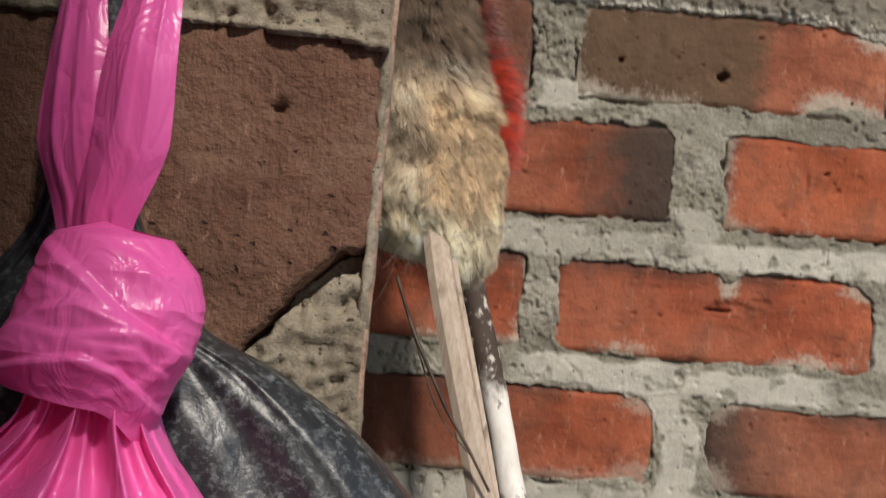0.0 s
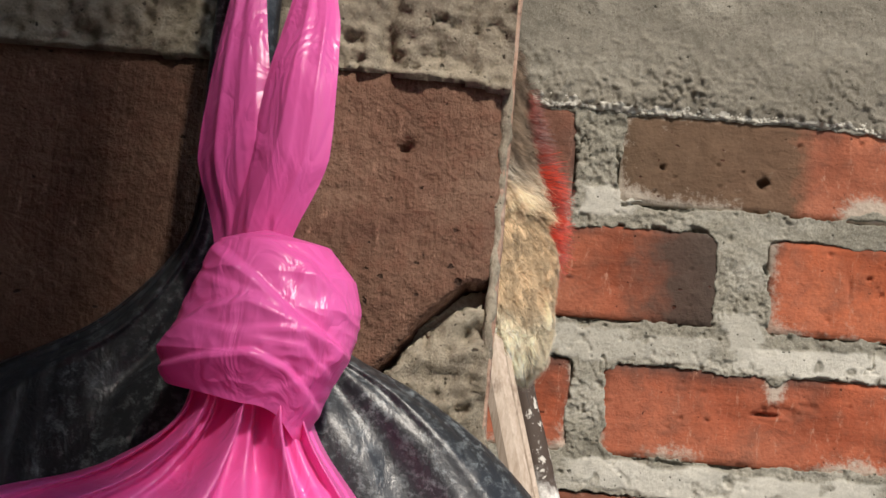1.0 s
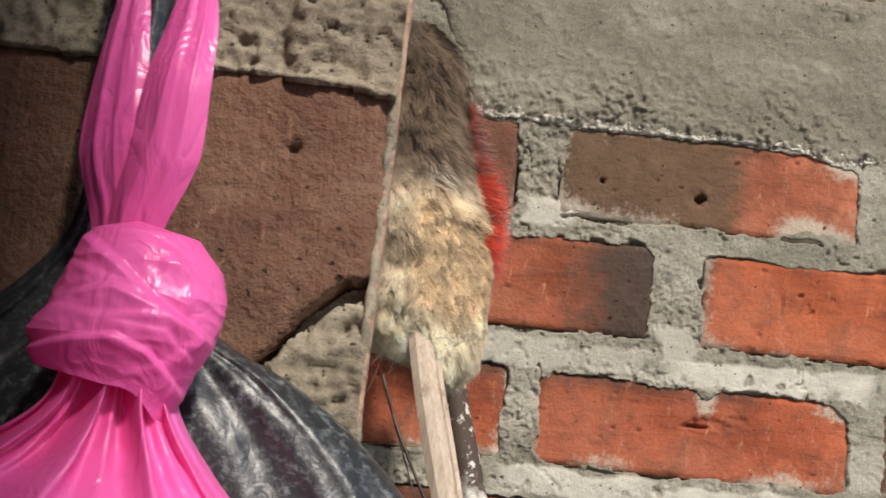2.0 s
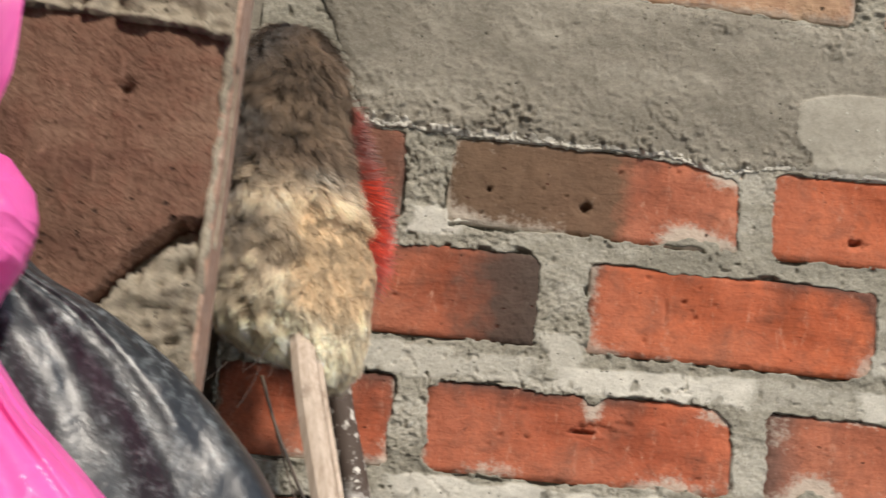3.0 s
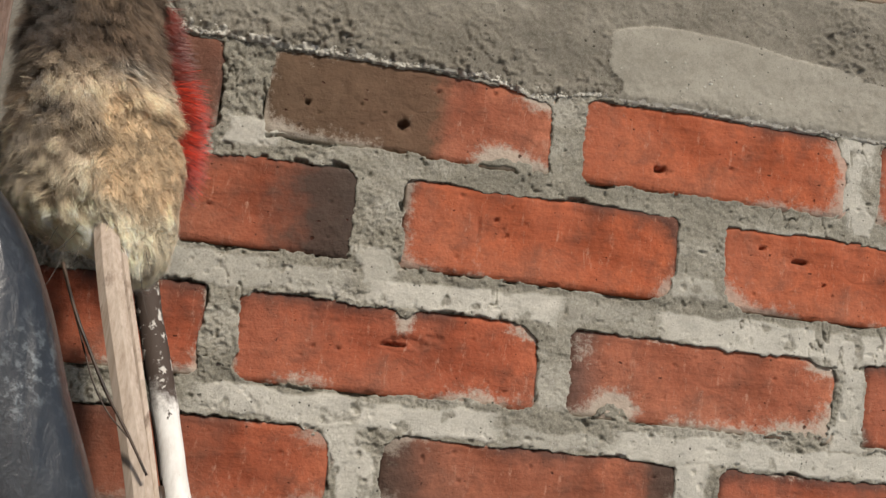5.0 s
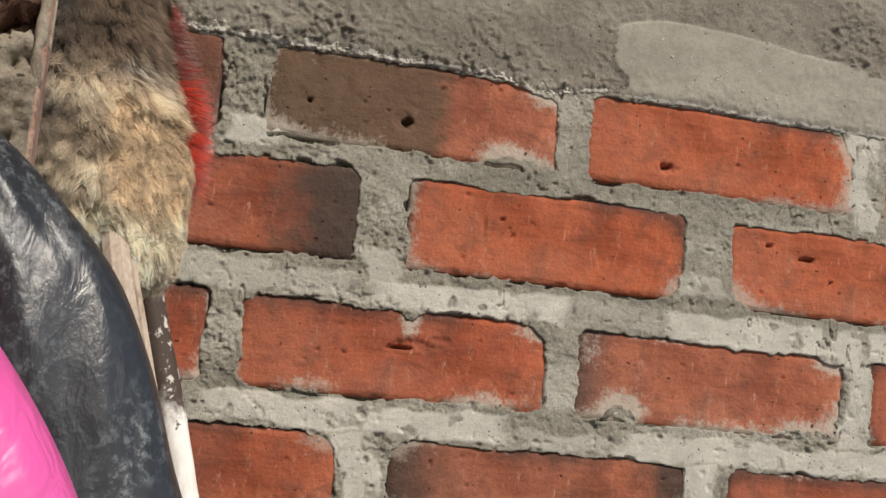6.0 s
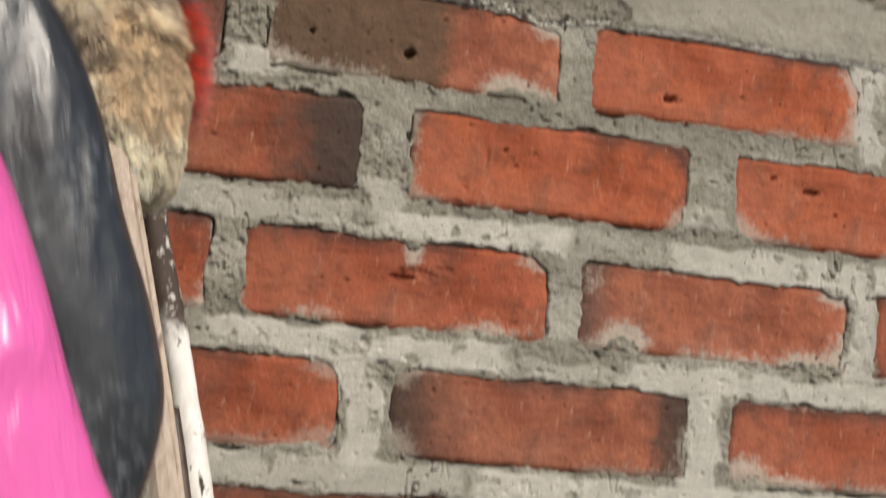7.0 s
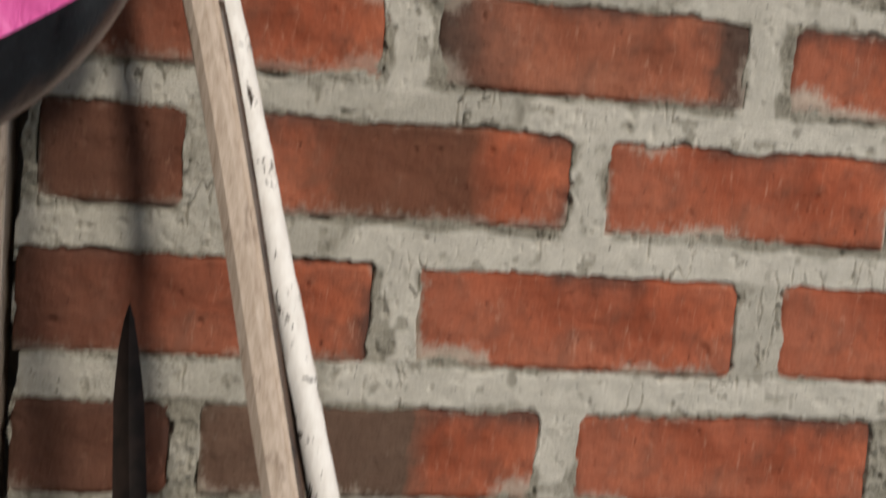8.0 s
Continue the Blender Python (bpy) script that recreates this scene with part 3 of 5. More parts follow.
def brick_mesh(name, x0, x1, z0, z1, depth, material, seed, cell=0.003, wear=1.0, pits=()):
    """A brick whose face is uneven, with rounded, chipped edges; its origin is the middle of its face."""
    w, h = x1 - x0, z1 - z0
    nx, nz = max(int(w / cell), 4) + 1, max(int(h / cell), 4) + 1
    u, v = np.meshgrid(np.linspace(-w / 2, w / 2, nx), np.linspace(-h / 2, h / 2, nz))
    edge = np.minimum(w / 2 - np.abs(u), h / 2 - np.abs(v))
    corner = np.hypot(np.maximum(np.abs(u) - w / 2 + 0.009, 0), np.maximum(np.abs(v) - h / 2 + 0.009, 0))
    y = 0.0009 * wear * np.exp(-edge / 0.0022) + 0.0014 * np.clip(corner - 0.005, 0, 1) / 0.004
    y = y + (0.5 + 0.5 * wear) * (0.35 + 0.65 * step(0.0, 0.012, edge)) * (0.0022 * wave(u, v, 0.045, seed, 2) + 0.0008 * wave(u, v, 0.011, seed + 1, 3))
    chip = np.clip(wave(u, v, 0.012, seed + 2, 3) - 0.22, 0, 1) * np.exp(-edge / 0.005)
    y = y + 0.0060 * wear * chip
    cx, cz = (x0 + x1) / 2, (z0 + z1) / 2
    for px, pz, rx, rz, deep in pits:
        q = np.hypot((u + cx - px) / rx, (v + cz - pz) / rz) + 0.4 * wave(u, v, 0.0035, seed + 4, 2)
        y = y + deep * (1 - step(0.45, 1.0, q))
    front = np.stack([u, y, v], -1).reshape(-1, 3)
    ring = np.array([i for i in range(nx)] + [(j + 1) * nx - 1 for j in range(1, nz)] + [(nz - 1) * nx + i for i in range(nx - 2, -1, -1)] + [j * nx for j in range(nz - 2, 0, -1)])
    back = front[ring].copy()
    back[:, 1] = depth
    far = len(front) + np.arange(len(ring))
    sides = np.stack([np.roll(ring, -1), ring, far, np.roll(far, -1)], -1)
    me = mesh_of(name, np.r_[front, back], np.r_[quads(nx, nz), sides], material)
    lime = 0.75 * np.exp(-(v + h / 2) / 0.007) * np.clip(wave(u, u * 0, 0.05, seed + 6, 2) * 2.2 + 0.35, 0, 1)
    lime = lime + 0.7 * np.exp(-(w / 2 - np.abs(u)) / 0.004) * np.clip(wave(u, v, 0.04, seed + 7, 2) * 2.0 + 0.3, 0, 1)
    lime = lime + 0.45 * np.exp(-(h / 2 - v) / 0.004) * np.clip(wave(u, u * 0, 0.06, seed + 8, 2) * 2.0 - 0.1, 0, 1)
    for sx, sz, rx, rz, more in SMEARS:
        lime = lime + 70 * more * np.exp(-(((u + cx - sx) / (rx * 1.25)) ** 2 + ((v + cz - sz) / (rz * 1.25)) ** 2))
    edge_dark = 0.9 * np.exp(-(h / 2 - v) / 0.010) * np.clip(wave(u, u * 0, 0.07, seed + 9, 2) * 1.8 + 0.35, 0, 1)
    edge_dark = edge_dark + 0.8 * np.exp(-(w / 2 - np.abs(u)) / 0.012) * np.clip(wave(u, v, 0.06, seed + 10, 2) * 2.2 + 0.1, 0, 1)
    none = np.zeros(len(back))
    stain(me, "lime", np.r_[lime.reshape(-1), none])
    stain(me, "edge_dark", np.r_[edge_dark.reshape(-1), none])
    return me


seed = 20
for z0, z1, some in ROWS:
    for x0, x1, clay in some:
        seed += 7
        mine = [p for p in PITS if x0 < p[0] < x1 and z0 < p[1] < z1]
        dice = random.Random(seed)
        for _ in range(9):      # small pits left by grit and burnt lime
            r = dice.uniform(0.0008, 0.0020)
            mine.append((dice.uniform(x0 + 0.008, x1 - 0.008), dice.uniform(z0 + 0.006, z1 - 0.006), r * dice.uniform(0.8, 1.8), r, dice.uniform(0.001, 0.003)))
        me = brick_mesh("brick", x0, x1, z0, z1, 0.03, clay, seed, 0.0013, 1.0, mine)
        lean = 0.25 * math.sin(seed * 1.7)
        part("brick", me, wall, "", pose((x0 + x1) / 2, 0.0006 * math.sin(seed), (z0 + z1) / 2, 0, lean, 0))
part("mortar_joints", mortar_bed("mortar_joints", -0.157, 0.62, 0.835, 1.70, 0.00085, ROWS, MORTAR, 5), wall, "grey cement mortar smeared over brick edges")


# the cement coat that covers two courses
def coat_foot(x):
    """The height of the coat's ragged lower edge."""
    return 1.4875 + 0.003 * wave(x, x * 0, 0.05, 61, 3) + 0.0016 * wave(x, x * 0 + 3, 0.007, 62, 2) - 0.010 * np.exp(-((x - 0.215) / 0.03) ** 2)


def cement_coat():
    x0, x1, z0, z1, cell = -0.16, 0.66, 1.475, 1.622, 0.0011
    nx, nz = int((x1 - x0) / cell) + 1, int((z1 - z0) / cell) + 1
    x, z = np.meshgrid(np.linspace(x0, x1, nx), np.linspace(z0, z1, nz))
    low = coat_foot(x)
    high = 1.610 + 0.003 * wave(x, x * 0, 0.06, 63, 3)
    side = -0.069 - 0.027 * np.clip((z - 1.499) / 0.056, 0, 2) + 0.004 * wave(z, z * 0, 0.012, 64, 2)
    d = np.minimum(np.minimum(z - low, high - z), (x - side))
    # crumbly along its foot and in patches, trowelled flatter in between
    crumb = 0.25 + 1.5 * np.exp(-np.clip(z - low, 0, 1) / 0.016) + 0.8 * step(0.1, 0.5, wave(x, z, 0.06, 57, 2))
    relief = 0.0016 * wave(x, z, 0.07, 65, 3) + 0.0007 * wave(x + 0.8 * z, z * 0.8, 0.022, 56, 3)
    relief = relief + crumb * (0.0012 * wave(x, z, 0.010, 66, 3) + 0.0055 * np.clip(wave(x, z, 0.0050, 67, 2) - 0.26, 0, 1) - 0.0030 * np.clip(wave(x, z, 0.008, 59, 2) - 0.46, 0, 1))
    relief = relief + np.clip(crumb, 0, 1.6) * (0.0013 * step(-0.02, 0.05, wave(x, z, 0.012, 70, 3) - 0.1) + 0.0013 * step(-0.03, 0.06, wave(x, z, 0.005, 71, 2) - 0.14))
    # a smoother, thicker, pale trowel stroke with a rounded end
    top = 1.553 - 0.030 * np.clip((x - 0.36) / 0.2, 0, 1) ** 2 - 0.020 * np.clip((0.31 - x) / 0.05, 0, 1) ** 2 + 0.006 * wave(x, z, 0.05, 69, 4)
    bed = step(0.0, 0.006, x - 0.268 - 0.022 * wave(z, z * 0, 0.03, 68, 4)) * (1 - step(0.0, 0.004, z - top))
    relief = relief * (1 - 0.8 * bed) + 0.0012 * bed
    thick = 0.0008 + 0.0016 * step(0.0, 0.008, d)
    y = np.where(d > 0, -thick - relief * (0.45 + 0.55 * step(0.0, 0.006, d)), 0.004)
    strong = 0.35 + 0.65 * step(0.12, -0.02, x)
    edge = (z - low < strong * (0.0042 + 0.0080 * wave(x, z, 0.007, 58, 3)) + 0.0006) & (x > side + 0.004)
    kind = np.where(edge, 1, np.where(bed > 0.5, 2, 0)).reshape(-1)
    verts, faces = np.stack([x, y, z], -1).reshape(-1, 3), quads(nx, nz)
    out = []
    for k, (name, material) in enumerate((("cement_coat", COAT), ("cement_crumbs", CRUMBS), ("trowel_stroke", TROWELLED))):
        v, f = kept(verts, faces[kind[faces[:, 0]] == k])
        out.append(mesh_of(name, v, f, material, smooth=k == 2))
    return out


for me, words in zip(cement_coat(), ("rough grey cement coat with a ragged lower edge", "pale broken crumbs along the coat's lower edge", "smoother pale trowel stroke")):
    part(me.name, me, wall, words)


def lumps(name, places, material, seed_of):
    """Many small uneven grains: x, y, z and size of each."""
    bm = bmesh.new()
    bmesh.ops.create_icosphere(bm, subdivisions=1, radius=1)
    ball = np.array([v.co for v in bm.verts])
    tris = np.array([[v.index for v in f.verts] for f in bm.faces])
    bm.free()
    rng = np.random.default_rng(seed_of)
    verts, faces = [], []
    for k, (x, y, z, r) in enumerate(places):
        shape = ball * (1 + rng.uniform(-0.3, 0.3, (len(ball), 1))) * rng.uniform((0.7, 0.5, 0.6), (1.5, 0.8, 1.0)) * r
        verts.append(shape + (x, y, z))
        faces.append(tris + k * len(ball))
    return mesh_of(name, np.concatenate(verts), np.concatenate(faces), material, smooth=False)


def coat_crumbs(count, spread, size, start, end):
    """Places along the coat's foot, thickest where it broke off beside the fur."""
    rng = np.random.default_rng(count)
    x = start + (end - start) * rng.random(count) ** 1.5
    x = x[wave(x, x * 0, 0.022, 60, 3) > rng.uniform(-0.9, 0.25, count)]
    count = len(x)
    z = coat_foot(x) + 0.0004 + rng.exponential(spread, count)
    return np.stack([x, np.full(count, -0.0014), z, size * rng.uniform(0.3, 1.3, count) ** 1.6], -1)


tagged(part("crumbs", lumps("crumbs", coat_crumbs(760, 0.0026, 0.0012, -0.066, 0.24), CRUMBS, 3), wall, "white lime crumbs on the broken foot of the coat"), kind="stuff")
tagged(part("crumbs", lumps("crumbs", coat_crumbs(700, 0.013, 0.0011, -0.066, 0.62), COAT, 4), wall, "grey cement crumbs stuck to the coat"), kind="stuff")
tagged(part("crumbs", lumps("crumbs", coat_crumbs(420, 0.0003, 0.0006, 0.10, 0.62), CRUMBS, 5), wall, "thin pale rim of the coat"), kind="stuff")
rng = np.random.default_rng(8)
flecks = np.stack([rng.uniform(0.275, 0.60, 34), np.full(34, -0.0036), rng.uniform(1.492, 1.540, 34), rng.uniform(0.0006, 0.0015, 34)], -1)
tagged(part("crumbs", lumps("crumbs", flecks, CRUMBS, 6), wall, "pale flecks stuck to the trowel stroke"), kind="stuff")

# ---- the near pier ----
pier = thing("wall_pier", "near end of a thin wall of umber bricks and pale crumbling mortar", "wall")
tagged(pier, kind="structure")
FRONT, EDGE = -0.645, -0.0904
PIER_ROWS = [
    (1.2505, 1.3240, [(-0.300, EDGE, PIER_BRICK)]),
    (1.1600, 1.2280, [(-0.190, EDGE, PIER_BRICK), (-0.420, -0.205, PIER_BRICK)]),
]


def arch_line(x):
    """The upper edge of the mortar patch in the broken corner."""
    x = np.asarray(x, float)
    left = np.clip(-0.0965 - x, 0, 1)
    return 1.2795 + 0.0021 * wave(x, x * 0, 0.007, 85, 3) - 0.9 * left - 14.0 * left ** 2


def pier_face():
    """Old mortar on the pier: a coat over the upper course with a groove, and a patch in the broken corner."""
    x0, x1, z0, z1, cell = -0.33, EDGE, 1.14, 1.46, 0.0008
    nx, nz = int((x1 - x0) / cell) + 1, int((z1 - z0) / cell) + 1
    x, z = np.meshgrid(np.linspace(x0, x1, nx), np.linspace(z0, z1, nz))
    rough = 0.0010 * wave(x, z, 0.012, 81, 4) + 0.0006 * wave(x, z, 0.0042, 82, 3) - 0.004 * np.clip(wave(x, z, 0.0055, 87, 2) - 0.45, 0, 1)
    rough = rough + 0.0010 * step(-0.03, 0.06, wave(x, z, 0.006, 88, 3)) + 0.0008 * step(-0.05, 0.08, wave(x, z, 0.0026, 89, 2)) - 0.0016 * step(0.38, 0.50, wave(x, z, 0.0028, 90, 2))
    top = 1.3205 + 0.0022 * np.clip((EDGE - x) / 0.025, 0, 1) + 0.0007 * wave(x, x * 0, 0.006, 83, 2)
    upper = z - top
    groove = np.exp(-((x + 0.1165 + 0.0012 * wave(z, z * 0, 0.012, 84, 2)) / 0.0018) ** 2)
    y = FRONT + 0.0004 - rough + 0.003 * groove - 0.0012 * np.exp(-((upper - 0.0006) / 0.0012) ** 2)
    # the patch: under an arch that falls away to the left
    arch = arch_line(x) - 0.0045 * np.clip((x + 0.0925) / 0.003, 0, 1)
    under = arch - z
    lower = (under > 0) | (z < 1.2500)
    y = np.where(upper > 0, y, np.where(lower, FRONT + 0.0015 - rough * 1.2, FRONT + 0.02))
    y = np.where((under > 0) & (under < (0.0034 + 0.0016 * wave(x, z, 0.006, 86, 2)) * (1 - step(0.008, 0.020, -0.0965 - x))), FRONT + 0.009, y)
    return mesh_of("mortar_face", np.stack([x, y, z], -1).reshape(-1, 3), quads(nx, nz), PIER_MORTAR)


def pier_brick(x0, x1, z0, z1, seed):
    me = brick_mesh("brick", x0, x1, z0, z1, 0.012, PIER_BRICK, seed, 0.0012, 0.08, [(-0.1113, 1.3075, 0.0022, 0.0013, 0.0035), (-0.106, 1.301, 0.002, 0.001, 0.001)])
    # the broken corner, filled with mortar
    for v in me.vertices:
        x, z = v.co.x + (x0 + x1) / 2, v.co.z + (z0 + z1) / 2
        arch = float(arch_line(x))
        if z0 > 1.24 and z < arch + 0.0004 and x > -0.128 and v.co.y < 0.011:
            v.co.y = 0.011
    return me


for z0, z1, some in PIER_ROWS:
    for x0, x1, _ in some:
        seed += 7
        part("brick", pier_brick(x0, x1, z0, z1, seed), pier, "", pose((x0 + x1) / 2, FRONT, (z0 + z1) / 2))
part("mortar_face", pier_face(), pier, "pale crumbling lime mortar over the bricks")
# the mass of the pier behind its face, and its end washed with pink slurry
core = bmesh.new()
ring = [(-0.60, FRONT + 0.024), (EDGE - 0.0060, FRONT + 0.024), (-0.1060, -0.532), (-0.60, -0.532)]
low = [core.verts.new((x, y, 0.0)) for x, y in ring]
high = [core.verts.new((x, y, 2.5)) for x, y in ring]
for a in range(4):
    b = (a + 1) % 4
    core.faces.new((low[a], low[b], high[b], high[a]))
core.faces.new(high)
core.faces.new(low[::-1])
me = bpy.data.meshes.new("pier_core")
core.to_mesh(me)
core.free()
me.materials.append(PIER_MORTAR)
part("pier_core", me, pier)


def pier_end():
    """The slurry on the end, rounded at both corners."""
    line = [(EDGE - 0.0008, FRONT + 0.0016), (EDGE + 0.0003, FRONT + 0.0010), (EDGE + 0.0008, FRONT + 0.0020)]
    line += [(EDGE + 0.0009 - 0.0095 * k / 8, FRONT + 0.004 + 0.102 * k / 8) for k in range(9)]
    line += [(-0.1008, -0.530), (-0.106, -0.5285)]
    zs = np.arange(0.6, 2.0, 0.004)
    verts = []
    for z in zs:
        for k, (x, y) in enumerate(line):
            verts.append((x + (0.0006 * float(wave(z, 0.0, 0.007, 94, 3)) if k < 2 else 0) + 0.0004 * float(wave(z, y * 8, 0.02, 91, 3)) + 0.0003 * float(wave(z, y * 3, 0.006, 92, 2)), y - (0.0003 * float(wave(z, 0.0, 0.005, 93, 2)) if k < 3 else 0), z))
    return mesh_of("slurry", verts, grid_faces(len(line), len(zs)), SLURRY)


part("slurry", pier_end(), pier, "salmon pink cement slurry on the wall's end")

def lime_edge():
    """A crust of pale lime along the near corner, broken and uneven."""
    zs = np.arange(0.9, 1.9, 0.0008)
    a = np.linspace(-0.6, 3.4, 9)
    z, a = np.meshgrid(zs, a, indexing="ij")
    r = 0.0011 + 0.0005 * wave(z, a * 0.004, 0.02, 95, 2) + 0.0010 * wave(z, a * 0.002, 0.004, 96, 3)
    r = r * (0.55 + 0.45 * step(-0.5, 0.1, wave(z, z * 0, 0.018, 97, 2)))
    verts = np.stack([EDGE - 0.0004 + r * np.cos(a), FRONT + 0.0016 - r * np.sin(a), z], -1)
    return mesh_of("lime_edge", verts.reshape(-1, 3), quads(9, len(zs)), PIER_MORTAR)


part("lime_edge", lime_edge(), pier, "pale lime crust on the wall's corner")

# ---- wooden stick, birch pole, iron blade ----
def pole(points, radius, sides, material, name, uneven=0.05, square=0.0, seed=1, taper=0.0, rings=120, knots=()):
    """A stick along a line; square pulls its round section towards a box."""
    p, d = along(points, rings)
    verts = []
    for j, (c, t) in enumerate(zip(p, d)):
        side = np.cross(t, (0, 1, 0))
        side /= np.linalg.norm(side)
        out = np.cross(t, side)
        r = radius * (1 - taper * j / rings)
        r *= 1 + sum(0.07 * math.exp(-((c[2] - h) / 0.005) ** 2) for h in knots)
        for i in range(sides):
            a = 2 * math.pi * (i + 0.5) / sides
            c1, s1 = math.cos(a), math.sin(a)
            k = (abs(c1) ** 8 + abs(s1) ** 8) ** (-1 / 8) if square else 1.0
            k = 1 + (k - 1) * square
            k *= 1 + uneven * float(wave(j * 0.12, i * 0.4, 0.7, seed, 2))
            verts.append(c + r * k * (c1 * side + (0.72 if square else 1.0) * s1 * out))
    faces = grid_faces(sides, rings, wrap=True)
    faces += [tuple(range(sides))[::-1], tuple((rings - 1) * sides + i for i in range(sides))]
    base = np.array(points[0])
    me = mesh_of(name, np.array(verts) - base, faces, material, smooth=not square)
    return me, tuple(base)


STICK_TOP, STICK_MID, STICK_LOW = (-0.0850, -0.199, 1.297), (-0.0450, -0.245, 1.150), (0.0004, -0.300, 0.937)
duster = thing("fur_duster", "fluffy brown and cream fur duster on a weathered wooden stick", "duster", at=(0.215, -0.55, 0.0))
me, base = pole([(0.215, -0.55, 0.0), STICK_LOW, STICK_MID, STICK_TOP, (-0.092, -0.170, 1.335)], 0.0070, 8, WOOD, "handle", 0.03, 0.9, 3, rings=160)
part("handle", me, duster, "weathered grey wooden stick with a split edge", pose(0, 0, 0))

me, base = pole([(0.2235, -0.548, 0.0)] + [(p[0] + 0.0076, p[1] + 0.0030, p[2]) for p in (STICK_LOW, STICK_MID, STICK_TOP)], 0.0023, 6, WOOD, "sliver", 0.15, 0.5, 13, rings=160)
part("sliver", me, duster, "thin split sliver along the stick", pose(0.0085, 0.002, 0))

me, base = pole([(0.2255, -0.545, 0.0)] + [(p[0] + 0.0098, p[1] + 0.0055, p[2]) for p in (STICK_LOW, STICK_MID)] + [(-0.0385, -0.236, 1.163)], 0.0030, 7, BARK, "bark_edge", 0.22, 0.0, 17, rings=140)
part("bark_edge", me, duster, "dark brown bark left along the stick's edge", pose(0.0105, 0.005, 0))
TWIGS = [([(-0.104, -0.222, 1.2755), (-0.0902, -0.240, 1.2440), (-0.0796, -0.244, 1.2245), (-0.0706, -0.247, 1.2085), (-0.0568, -0.249, 1.1880), (-0.0450, -0.252, 1.1690)], 0.0012),
         ([(-0.094, -0.225, 1.2500), (-0.0850, -0.240, 1.2290), (-0.0775, -0.245, 1.2120), (-0.0690, -0.248, 1.1990), (-0.0568, -0.2495, 1.1870)], 0.0006)]
for line, thick in TWIGS:
    me, base = pole(line, thick, 6, BARK, "twig", 0.25, 0.0, 19, 0.3, 60)
    part("twig", me, duster, "thin dark dry twig caught against the stick", pose(*(Vector(base) - duster.location)))

CANE = [(0.28, -0.46, 0.0), (0.0346, -0.200, 0.905), (0.0000, -0.165, 1.045), (-0.0352, -0.120, 1.185), (-0.060, -0.097, 1.272), (-0.075, -0.085, 1.33)]
me, base = pole(CANE, 0.0094, 14, BIRCH, "birch_pole", 0.10, 0.0, 8, 0.12, 320, (0.969, 1.012, 1.085, 1.148, 1.205))
birch = thing("birch_pole", "thin white birch pole with dark bark near its top", "pole", at=base)
part("wood", me, birch)


def bark_strip():
    """Dark bark left along one side of the pole, ragged at its edge."""
    p, d = along(CANE, 320)
    verts, rows = [], 0
    for j, (c, t) in enumerate(zip(p, d)):
        if not 0.7 < c[2] < 1.24:
            continue
        rows += 1
        side = np.cross(t, (0, 1, 0))
        side /= np.linalg.norm(side)
        out = np.cross(t, side)
        r = 0.0094 * (1 - 0.12 * j / 320) * 1.06
        cut = 0.30 * float(wave(j * 0.06, 0.0, 1.0, 15, 3))
        for k in range(6):
            a = math.pi * (-0.08 + (0.24 + 0.5 * cut) * k / 5)
            verts.append(c + r * (math.cos(a) * side + math.sin(a) * out) - np.array(CANE[0]))
    return mesh_of("bark_strip", verts, grid_faces(6, rows), IRON)


part("bark_strip", bark_strip(), birch, "dark strip of bark along one side")


def blade():
    """A flat pointed iron, thicker along its middle."""
    zs = [0.0, 0.3, 0.6, 0.80, 0.888, 0.947, 0.975, 0.990, 0.999]
    half = [0.011, 0.011, 0.0105, 0.0100, 0.0096, 0.0084, 0.0055, 0.0030, 0.0004]
    mid = [-0.062, -0.064, -0.066, -0.068, -0.0690, -0.0728, -0.0745, -0.0750, -0.0752]
    verts = []
    for z, h, m in zip(zs, half, mid):
        y = -0.15 - 0.12 * (0.999 - z)
        for dx, dy in ((-1, 0), (0, -0.3), (1, 0), (0, 0.3)):
            verts.append((m + h * dx, y + h * dy, z))
    faces = grid_faces(4, len(zs), wrap=True)
    faces.append((3, 2, 1, 0))
    return mesh_of("iron_blade", verts, faces, IRON, smooth=False)


tagged(new("iron_blade", blade()), "dark pointed iron blade standing upright by the wall", "blade")

# ---- the fur head ----
FUR_AXIS, FUR_DIR = along([(-0.0865, -0.168, 1.292), (-0.0905, -0.160, 1.335), (-0.106, -0.145, 1.41), (-0.117, -0.122, 1.512)], 60)
FUR_R = [(0.0, 0.014), (0.02, 0.028), (0.06, 0.0385), (0.13, 0.0425), (0.25, 0.0415), (0.40, 0.0365), (0.52, 0.0310), (0.60, 0.0330), (0.67, 0.0275), (0.76, 0.0300), (0.88, 0.0250), (0.95, 0.017), (1.0, 0.005)]


